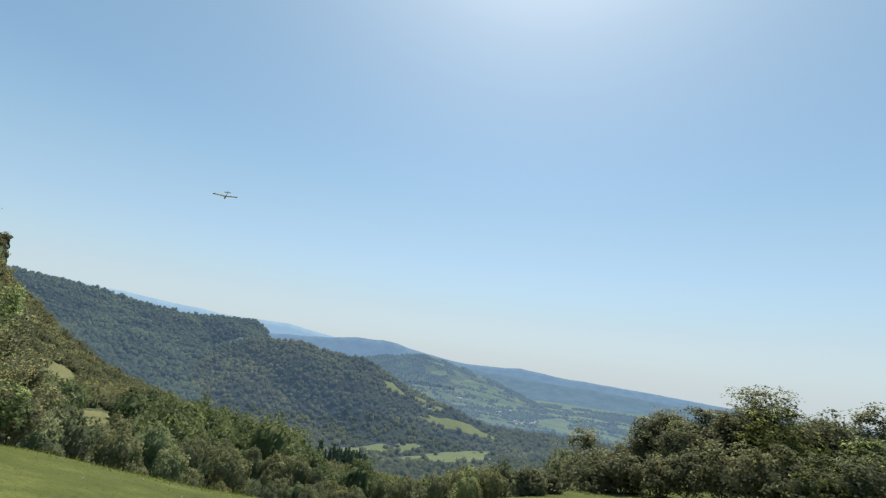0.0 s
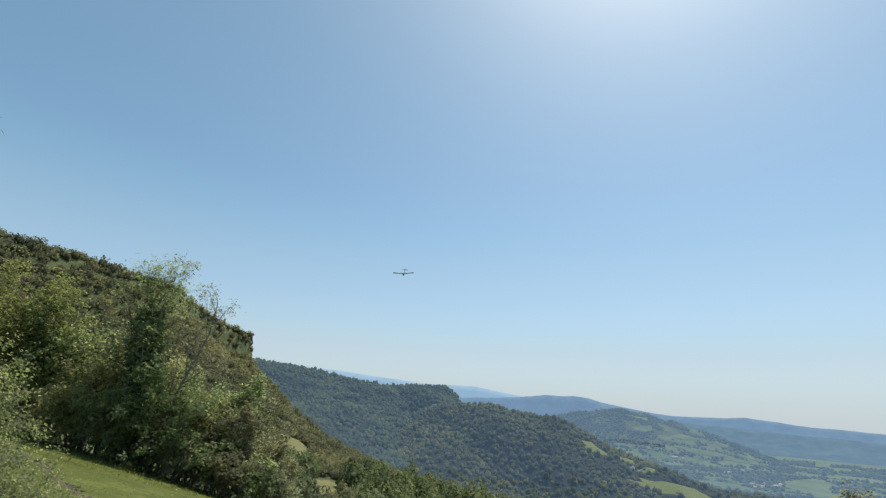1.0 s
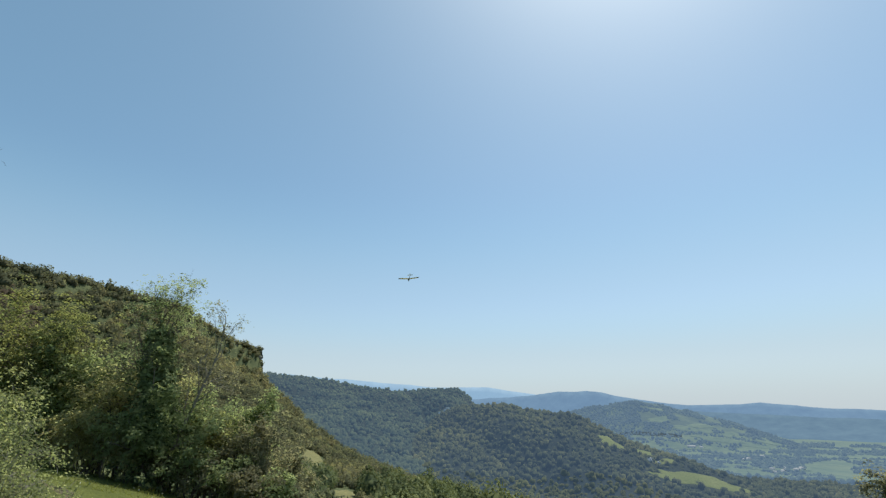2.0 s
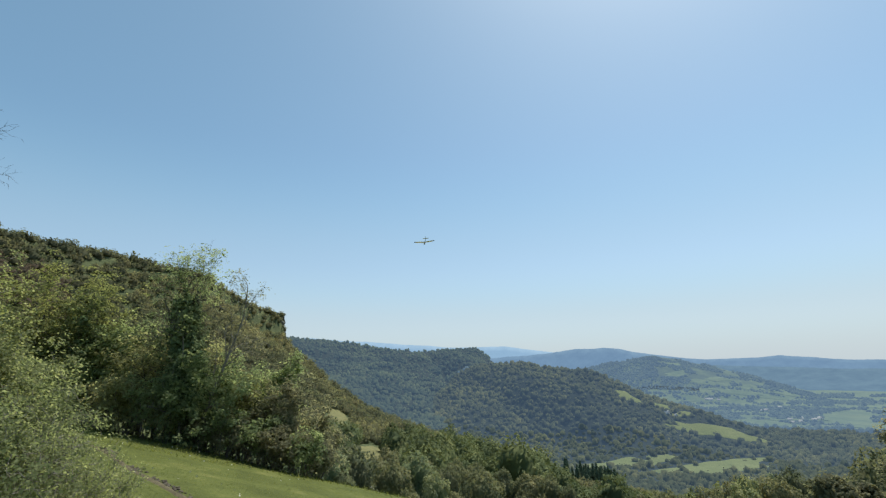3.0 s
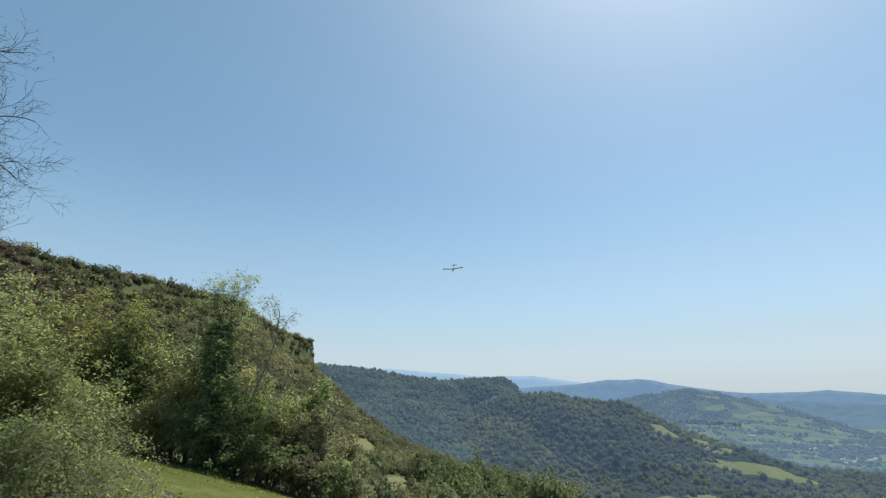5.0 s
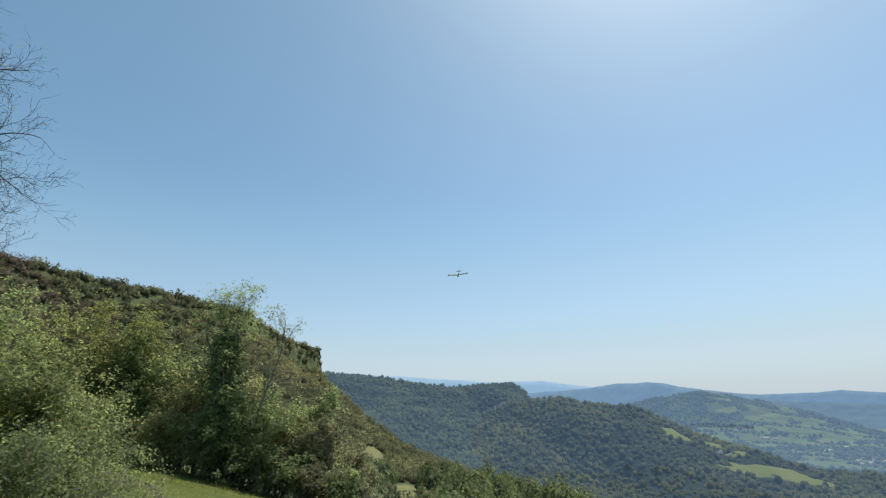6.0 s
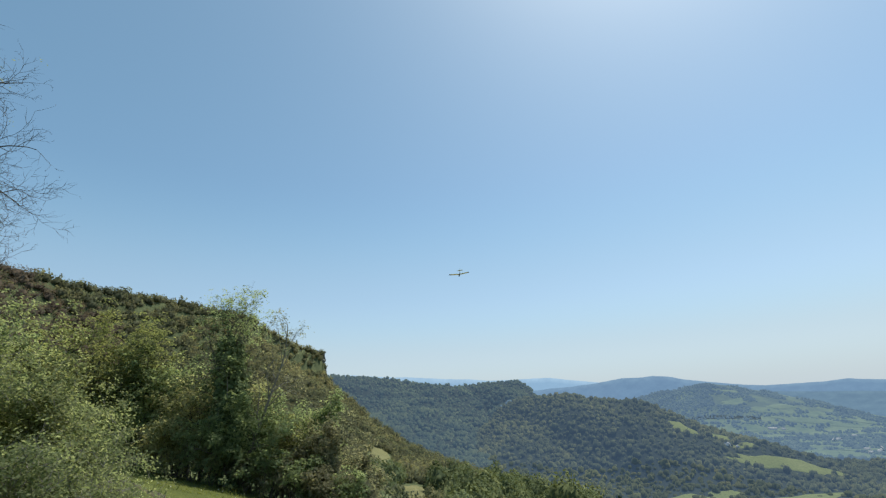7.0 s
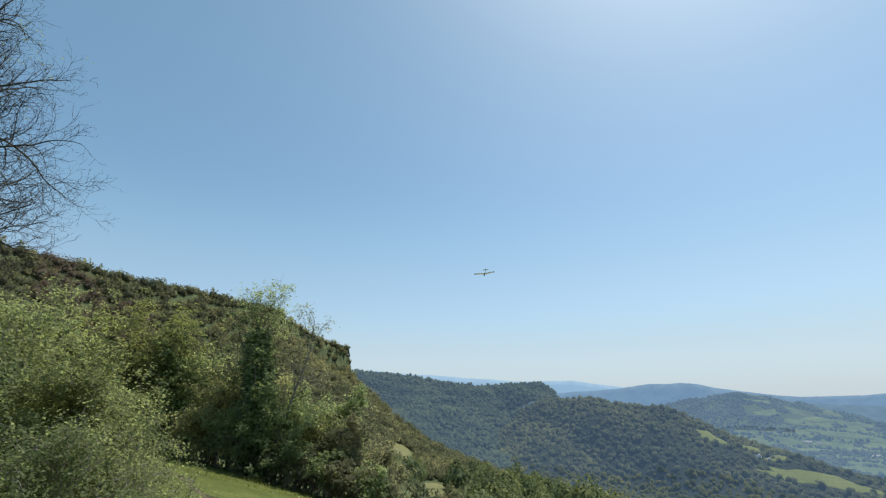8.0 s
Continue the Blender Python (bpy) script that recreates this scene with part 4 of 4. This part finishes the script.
for seed, az, r, tall, lean in ((91, -36.6, 6.9, 1.25, 0.5), (92, -34.6, 6.7, 1.15, 0.6), (93, -37.6, 6.3, 1.3, 0.4), (94, -33.4, 7.3, 0.95, 0.5), (103, -38.8, 7.4, 1.5, 0.35), (104, -35.8, 7.6, 1.2, 0.45)):
    tree("privet_shoot", seed, spot(az, r), tall, 0.45, LEAF_BUSH, BARK_PALE, 1000, 0.036, "sparse arching privet shoots with small leaves", "bush", "shoots by the track", loose=0.035, clump=1.0, trunk_r=0.007, stems=4, low=0.25, flare=0.4, lean=(lean, 0.15), levels=2, dense=0.5, sides=3, crook=0.1, thin=0.0028, per=5)

# ---- a nearly bare tree overhead ----
def bare_tree(seed, az, r):
    rng = np.random.default_rng(seed)
    x, y = spot(az, r)
    ob = tagged(new("bare_tree"), "almost leafless tree with long spreading limbs and fine twigs", "tree")
    ob.matrix_world = pose(x, y, ground_z(x, y))
    foot = EYE - ground_z(x, y)
    right = np.array([math.cos(radians(az)), -math.sin(radians(az)), 0])
    away = np.array([math.sin(radians(az)), math.cos(radians(az)), 0])
    line = [np.array([0.0, 0, -0.2])]
    for k in range(12):
        line.append(line[-1] + np.array([rng.normal(0, 0.06), rng.normal(0, 0.06), (foot + 8.6) / 12]))
    part("trunk", mesh_np("trunk", *tubes([(line[k], line[k + 1], 0.19 * (1 - k / 13), 0.19 * (1 - (k + 1) / 13), 0) for k in range(12)], 9), BARK_DARK, flat=False), ob)
    ends = []
    # angle up from the eye at which the limb leaves the trunk, how far it rises, its length, its turn away from the eye
    for high, climb, length, turn in ((31, 1.3, 2.2, 0.1), (29, 0.75, 2.5, -0.3), (31.5, 1.0, 2.3, -0.2), (30, 0.55, 2.5, 0.3), (33, 1.6, 2.2, -0.4), (28.5, 0.9, 2.4, -0.1), (26.5, 0.42, 3.2, 0.1), (25.2, 0.05, 2.9, 0.35), (22.0, 0.28, 2.7, -0.2), (20.6, 0.02, 2.8, 0.15), (18.4, -0.14, 2.5, 0.3),
                                      (15.2, 0.2, 2.6, -0.1), (14.0, 0.02, 2.3, 0.25), (12.6, -0.1, 2.0, 0.0), (32.5, 2.4, 1.9, 0.5), (28, 1.0, 2.3, 0.7), (27.3, 0.6, 2.6, -0.5), (23.4, 0.35, 2.5, 0.6), (19.4, 0.3, 2.3, -0.5), (17, 0.25, 2.4, 0.5), (30, 0.9, 2.2, 1.2), (24, 0.5, 2.4, -1.3), (27, 0.6, 2.4, 4.0), (21, 0.4, 2.2, -3.0)):
        segs = []
        level = foot + r * math.tan(radians(high - 4.5))
        k = min(11, int(level / (line[12][2] / 12)))
        twiggy_limb(rng, np.array([line[k][0], line[k][1], level]), unit(right * (1 if abs(turn) < 2 else -0.6) + away * turn + np.array([0, 0, climb])), length * 1.15, 0.04, 3, segs, ends, 0.05)
        kinds = [(6, [s for s in segs if s[4] == 0]), (4, [s for s in segs if s[4] == 1]), (3, [s for s in segs if s[4] > 1])]
        part("limb", mesh_np("limb", *stack([tubes(own, n) for n, own in kinds if own]), BARK_DARK, flat=False), ob)
    high = [e for e in ends if e[0][2] > foot + r * math.tan(radians(27))]
    v, f, soft = leafage(rng, high, 420, 0.05, 0.05, 0.025, 1.0, 5)
    part("crown", mesh_np("crown", v, f, LEAF_BUSH, normals=soft), ob, "a few small yellowing leaves left at the twig ends")


bare_tree(7873, -57.6, 12.6)

# ---- trees at the foot of the pasture ----
WORDS = {LEAF_OLIVE: "olive browning tree below the pasture", LEAF_BUSH: "grey-green willow below the pasture", LEAF_YELLOW: "yellow-green tree below the pasture"}
for seed, az, r, top, spread, leaf, n in ((261, 60.6, 44, 7.2, 2.4, LEAF_SHADE, 10000), (62, 57.6, 45, 5.6, 2.0, LEAF_SHADE, 7000), (63, 56.2, 44, 5.7, 2.0, LEAF_OLIVE, 6500), (64, 53.6, 46, 5.6, 2.0, LEAF_OLIVE, 6000), (65, 51.6, 46, 5.2, 2.0, LEAF_SHADE, 5500),
                                          (66, 49.8, 47, 4.9, 2.0, LEAF_SHADE, 5500), (67, 47.2, 49, 11.2, 2.4, LEAF_OLIVE, 6500), (68, 44.4, 50, 12.6, 2.4, LEAF_SHADE, 6500), (69, 63.2, 42, 5.2, 2.1, LEAF_YELLOW, 5500), (270, 65.4, 47, 5.3, 2.1, LEAF_SHADE, 6000),
                                          (71, 67.4, 46, 5.2, 2.3, LEAF_SHADE, 6000), (72, 69.8, 44, 5.6, 2.4, LEAF_SHADE, 6000), (73, 72.5, 44, 5.6, 2.4, LEAF_SHADE, 4500), (74, 76.0, 43, 6.2, 2.4, LEAF_SHADE, 4000), (75, 69.4, 32, 3.4, 1.5, LEAF_BUSH, 6500),
                                          (76, 62.0, 46, 5.4, 2.2, LEAF_SHADE, 5000), (77, 54.6, 42, 4.4, 1.9, LEAF_SHADE, 5000), (78, 59.6, 42, 5.0, 2.0, LEAF_OLIVE, 5500)):
    tree("pasture_tree", seed, spot(az, r), top, spread, leaf, BARK_DARK, n * 3 // 2, 0.22, WORDS.get(leaf, "dull green open-crowned tree below the pasture"), group="trees below the pasture", top=top * 1.06, trunk_r=0.1, stems=2, low=0.12, flare=0.22, loose=0.22, clump=0.8, dense=0.95)
for seed, az, r, tall, leaf in ((81, 50.0, 33.5, 1.7, LEAF_SHADE), (82, 52.6, 31.5, 2.3, LEAF_OLIVE), (83, 55.0, 31, 2.7, LEAF_SHADE), (84, 57.8, 30.5, 3.0, LEAF_OLIVE), (85, 60.4, 30, 3.0, LEAF_SHADE), (86, 63.0, 30, 3.0, LEAF_SHADE), (87, 65.4, 29, 2.1, LEAF_YELLOW), (88, 67.4, 30, 2.8, LEAF_SHADE),
                                (89, 71.5, 32, 3.0, LEAF_SHADE), (90, 46.4, 44, 6.0, LEAF_OLIVE), (105, 39.4, 28.3, 1.3, LEAF_SHADE), (106, 41.6, 29.6, 1.0, LEAF_OLIVE), (107, 47.2, 33.0, 1.9, LEAF_SHADE), (101, 46.0, 33.5, 2.4, LEAF_SHADE), (102, 48.4, 32.0, 2.6, LEAF_OLIVE)):
    tree("edge_bush", seed, spot(az, r), tall, 1.7, leaf, BARK_DARK, 3600, 0.18, "ragged olive bush at the foot of the pasture" if leaf is LEAF_OLIVE else "ragged green bush at the foot of the pasture", "bush", "bushes below the pasture", top=tall, trunk_r=0.03, stems=7, low=0.1, flare=0.75, rise=0.16, levels=3, sides=3, dense=0.45, crook=0.2, loose=0.12, clump=0.7)

# ---- limestone cliff at the end of the hill ----
def cliff_face(x0, y0, x1, y1, tall, seed):
    n, m = 60, 22
    t = np.linspace(0, 1, n)
    dx, dy = x1 - x0, y1 - y0
    run = math.hypot(dx, dy)
    ox, oy = dy / run, -dx / run
    rows = []
    for k in np.linspace(0, 1, m):
        out = 2.2 * fbm(t * run, np.full(n, k * tall), 9, seed, 4) + 1.2 * np.sign(wobble(t * run, np.full(n, k * tall), 3.2, seed + 3)) + 2.0 * (1 - k)
        x, y = x0 + dx * t + ox * out, y0 + dy * t + oy * out
        rows.append(np.stack([x, y, np.full(n, 0.0) + 26 + k * tall + 1.5 * wobble(t * run, t * 0, 8, seed + 5)], -1))
    v = np.stack(rows)
    return v.reshape(-1, 3), grid_faces(m, n)


cl = part("rock_face", mesh_np("rock_face", *cliff_face(-154, 386, -125, 434, 26, 4), ROCK), tagged(new("cliff"), "weathered grey limestone cliff topped with trees", "cliff", kind="structure"))
part("rock_face", mesh_np("rock_face", *cliff_face(-125, 434, -164, 443, 26, 9), ROCK), cl.parent)

# ---- spruces below ----
def spruce_shapes(seed):
    rng = np.random.default_rng(seed)
    tall, cards = 15.0, 520
    h = rng.uniform(0.06, 1, cards) ** 0.9
    a = rng.uniform(0, 2 * math.pi, cards)
    rad = (1 - h) ** 0.8 * 4.6 * rng.uniform(0.35, 1.05, cards) * (0.85 + 0.15 * np.sign(np.sin(h * 60)))
    c = np.stack([rad * np.cos(a), rad * np.sin(a), h * tall - rad * 0.25], 1)
    d = np.stack([np.cos(a), np.sin(a), np.full(cards, 0.6)], 1) + rng.normal(0, 0.3, (cards, 3))
    return blades(rng, c, d, 1.4, 0.9), tubes([(np.array([0, 0, -0.3]), np.array([0, 0, 14.6]), 0.2, 0.02, 0)], 6)


spruce_rng = np.random.default_rng(9)
shapes = []
for k in range(3):
    crown, stem = spruce_shapes(200 + k)
    shapes.append((mesh_np("spruce_crown", *crown, LEAF_SPRUCE), mesh_np("spruce_stem", *stem, BARK_DARK)))
for k in range(40):
    a, r = spruce_rng.uniform(15.6, 21.4), spruce_rng.uniform(393, 428)
    x, y, _ = at(a, r)
    s = spruce_rng.uniform(0.75, 1.2)
    ob = tagged(new("spruce"), "dark green spruce in a small plantation", "tree", "spruces")
    ob.matrix_world = pose(x, y, ground_z(x, y), 0, 0, spruce_rng.uniform(0, 360)) @ Matrix.Diagonal((s, s, s, 1))
    i = k % 3
    part("crown", shapes[i][0], ob)
    part("trunk", shapes[i][1], ob)

# ---- houses of the village and farms ----
def box(x0, x1, y0, y1, z0, z1):
    v = np.array([(x, y, z) for z in (z0, z1) for x, y in ((x0, y0), (x1, y0), (x1, y1), (x0, y1))], float)
    return v, np.array([(3, 2, 1, 0), (4, 5, 6, 7), (0, 1, 5, 4), (1, 2, 6, 5), (2, 3, 7, 6), (3, 0, 4, 7)])


def house(x, y, turn, w, l, h, label):
    ob = tagged(new("house"), label, "house", "village houses")
    ob.matrix_world = pose(x, y, ground_z(x, y) + 0.6, 0, 0, turn)
    part("wall", mesh_np("wall", *box(-w / 2, w / 2, -l / 2, l / 2, -3, h), WALL), ob)
    e, k, th = 0.6, h + w * 0.36, 0.3
    v = np.array([(sx * (w / 2 + e), sy * (l / 2 + e), h - 0.25 + up) for up in (0, th) for sy in (-1, 1) for sx in (-1, 1)] + [(0, sy * (l / 2 + e), k + up) for up in (0, th) for sy in (-1, 1)], float)
    f = np.array([(0, 2, 9, 8), (3, 1, 8, 9), (6, 4, 10, 11), (5, 7, 11, 10), (0, 4, 6, 2), (1, 3, 7, 5), (0, 8, 10, 4), (1, 5, 10, 8), (2, 6, 11, 9), (3, 9, 11, 7)])
    roof = part("roof", mesh_np("roof", v, f, ROOF), ob)
    part("chimney", mesh_np("chimney", *box(0.6, 1.4, l / 4, l / 4 + 0.8, k - 1.5, k + 1.2), WALL), roof)
    for sy in (-1, 1):
        for sx in (-1, 0, 1):
            part("window", mesh_np("window", *box(sx * w / 3.4 - 0.6, sx * w / 3.4 + 0.6, sy * l / 2 - 0.06, sy * l / 2 + 0.06, 1.2, 2.8), GLASS), ob)


for x, y, turn, w, l, h in ((990, 1268, 20, 10, 14, 6), (1012, 1290, -30, 9, 12, 5), (1036, 1280, 60, 11, 17, 6), (1060, 1305, 10, 10, 13, 5), (1046, 1335, -50, 9, 12, 6), (1002, 1322, 35, 10, 18, 5),
                            (1085, 1318, 0, 12, 22, 6), (962, 1262, 70, 9, 12, 5), (1140, 1925, 62, 16, 44, 7), (1172, 1912, 40, 12, 18, 6), (1120, 1575, 20, 12, 20, 6), (1098, 1566, -20, 11, 16, 6), (1222, 1648, 40, 12, 18, 6), (1204, 1662, 70, 11, 16, 5),
                            (505, 1010, 30, 9, 13, 5), (520, 1003, -20, 8, 11, 5)):
    house(x, y, turn, w * 0.7, l * 0.65, h * 0.75, "long farm barn with a faded tile roof" if l > 30 else "cream house with a faded clay tile roof")


def ribbon(points, half, lift, seed, steps=60):
    """A strip that follows the ground along a line of points."""
    p = np.array(points, float)
    t = np.linspace(0, len(p) - 1, steps)
    x, y = np.interp(t, np.arange(len(p)), p[:, 0]), np.interp(t, np.arange(len(p)), p[:, 1])
    dx, dy = np.gradient(x), np.gradient(y)
    n = np.hypot(dx, dy)
    nx, ny = -dy / n, dx / n
    rows = []
    for k in (-1, -0.5, 0, 0.5, 1):
        w = half * (1 + 0.35 * wobble(x * 3 / half, y * 3 / half, 3.0, seed)) * k
        xx, yy = x + nx * w, y + ny * w
        rows.append(np.stack([xx, yy, height(xx, yy) + lift * (1 if abs(k) < 1 else -0.6)], -1))
    return np.stack(rows).reshape(-1, 3), grid_faces(5, steps)


tagged(new("lane", mesh_np("lane", *ribbon([(186, 872), (194, 884), (198, 893)], 1.8, 0.8, 3), GRAVEL)), "pale gravel lane in the valley", "road", kind="structure")

# ---- worn track across the pasture ----
TRACK = [(-20, 24.5), (-14, 18.6), (-9.5, 14.9), (-8.4, 13.9), (-7.1, 12.4), (-4.8, 10.1), (-2.4, 8.0), (0.5, 5.6)]
tagged(new("track", mesh_np("track", *ribbon(TRACK, 0.12, 0.02, 5, 160), DIRT)), "narrow worn earth track through the grass", "path", kind="structure")
track_rng = np.random.default_rng(3)
pts = np.array(TRACK)
clods = []
for k in range(900):
    t = track_rng.uniform(1, len(pts) - 1.01)
    if wobble(np.array([t * 9.0]), np.array([0.0]), 2.2, 31)[0] < -0.15:  # the bank has crumbled away in places
        continue
    i = int(t)
    x, y = pts[i] + (pts[i + 1] - pts[i]) * (t - i)
    d = unit(pts[i + 1] - pts[i])
    off = 0.13 + track_rng.normal(0, 0.07)
    x, y = x - d[1] * off, y + d[0] * off
    s = track_rng.uniform(0.008, 0.042) * track_rng.uniform(0.6, 1.2)
    v, f = box(-s, s, -s * 0.8, s * 0.8, -s * 0.4, s * 0.7)
    v = v * (1 + track_rng.uniform(-0.4, 0.4, v.shape))
    turn = track_rng.uniform(0, math.pi)
    v = np.stack([v[:, 0] * math.cos(turn) - v[:, 1] * math.sin(turn), v[:, 0] * math.sin(turn) + v[:, 1] * math.cos(turn), v[:, 2]], 1)
    clods.append((v + [x, y, ground_z(x, y)], f))
tagged(new("earth_clods", mesh_np("earth_clods", *stack(clods), SOIL)), "crumbling earth bank along the track", "earth", kind="stuff")

# ---- grass of the pasture ----
grass_rng = np.random.default_rng(7)


def tufts(count, az0, az1, r0, r1, tall, wide):
    a, r = grass_rng.uniform(az0, az1, count), np.sqrt(grass_rng.uniform(r0 ** 2, r1 ** 2, count))
    x, y = r * np.sin(np.radians(a)), r * np.cos(np.radians(a))
    ok = (r < rim(a) + 3)
    x, y = x[ok], y[ok]
    z = height(x, y)
    n = len(x)
    h = tall * grass_rng.uniform(0.5, 1.5, n) * (1 + 0.5 * wobble(x, y, 1.3, 8))
    th = grass_rng.uniform(0, 2 * math.pi, n)
    sx, sy = np.cos(th) * wide, np.sin(th) * wide
    lx, ly = grass_rng.normal(0, 1.3, n) * h, grass_rng.normal(0, 1.3, n) * h
    base = np.stack([x, y, z - 0.01], 1)
    side = np.stack([sx, sy, np.zeros(n)], 1)
    tip = base + np.stack([lx, ly, h], 1)
    v = np.stack([base - side, base + side, tip + side * 0.15, tip - side * 0.15], 1).reshape(-1, 3)
    return v, np.arange(4 * n).reshape(n, 4)


v, f = stack([tufts(36000, -42, 12, 7.5, 30, 0.02, 0.01), tufts(9000, 12, 60, 16, 40, 0.05, 0.016), tufts(5000, -36, 10, 19, 30, 0.09, 0.016), tufts(9000, -180, 180, 0.4, 8, 0.03, 0.006)])
tagged(new("grass", mesh_np("grass", v, f, BLADE)), "short grazed meadow grass with taller tufts", "grass", kind="stuff")
a, r = grass_rng.uniform(-34, 8, 90), grass_rng.uniform(9, 24, 90)
x, y = r * np.sin(np.radians(a)), r * np.cos(np.radians(a))
heads = np.stack([x, y, height(x, y) + grass_rng.uniform(0.04, 0.14, 90)], 1)
tagged(new("seed_heads", mesh_np("seed_heads", *blades(grass_rng, heads, grass_rng.normal(0, 1, (90, 3)), 0.05, 0.04), FLOWER)), "pale dry seed heads in the grass", "grass", kind="stuff")

# ---- model glider over the valley ----
def aerofoil_wing(span, chord, tip_chord, thick, rise):
    """A wing along x, leading edge towards +y, with a little dihedral."""
    rows = []
    for k in np.linspace(-1, 1, 25):
        c = chord + (tip_chord - chord) * abs(k) ** 1.5
        prof = [(0.5, 0.0), (0.42, 0.6), (0.2, 1.0), (-0.15, 0.75), (-0.5, 0.05), (-0.15, -0.2), (0.2, -0.35), (0.42, -0.3), (0.5, 0.0)]
        rows.append([(k * span / 2, u * c, w * thick * c / chord + abs(k) * rise) for u, w in prof])
    v = np.array(rows)
    return v.reshape(-1, 3), grid_faces(25, 9)


def lathe(profile, sides=10):
    a = np.arange(sides + 1) * 2 * math.pi / sides
    v = np.array([[(r * math.cos(t), y, r * math.sin(t) * 1.15) for t in a] for y, r in profile])
    return v.reshape(-1, 3), grid_faces(len(profile), sides + 1)


glider = tagged(new("model_glider"), "pale yellow radio-controlled model glider with grey wing tips", "model glider")
glider.matrix_world = pose(*at(0.3, 34, 1.65 + 34 * math.tan(radians(15.0))), -10, -7, 8)
part("fuselage", mesh_np("fuselage", *lathe([(0.42, 0.004), (0.39, 0.028), (0.3, 0.045), (0.12, 0.045), (-0.05, 0.03), (-0.3, 0.016), (-0.62, 0.01), (-0.66, 0.002)]), WING_GREY, flat=False), glider)
part("wing", mesh_np("wing", *aerofoil_wing(1.3, 0.21, 0.19, 0.018, 0.06), WING_PALE, flat=False), glider).location = (0, 0.12, 0.05)
for side in (-1, 1):
    tip = part("wing_tip", mesh_np("wing_tip", *aerofoil_wing(0.12, 0.19, 0.17, 0.017, 0.004), WING_GREY, flat=False), glider, "grey wing tip")
    tip.location = (side * 0.705, 0.12, 0.113)
part("tailplane", mesh_np("tailplane", *aerofoil_wing(0.42, 0.13, 0.1, 0.006, 0.0), WING_PALE, flat=False), glider).location = (0, -0.6, 0.03)
fin = part("fin", mesh_np("fin", *aerofoil_wing(0.2, 0.14, 0.1, 0.006, 0.0), WING_PALE, flat=False), glider)
fin.matrix_local = pose(0, -0.6, 0.1, 0, 90, 0)
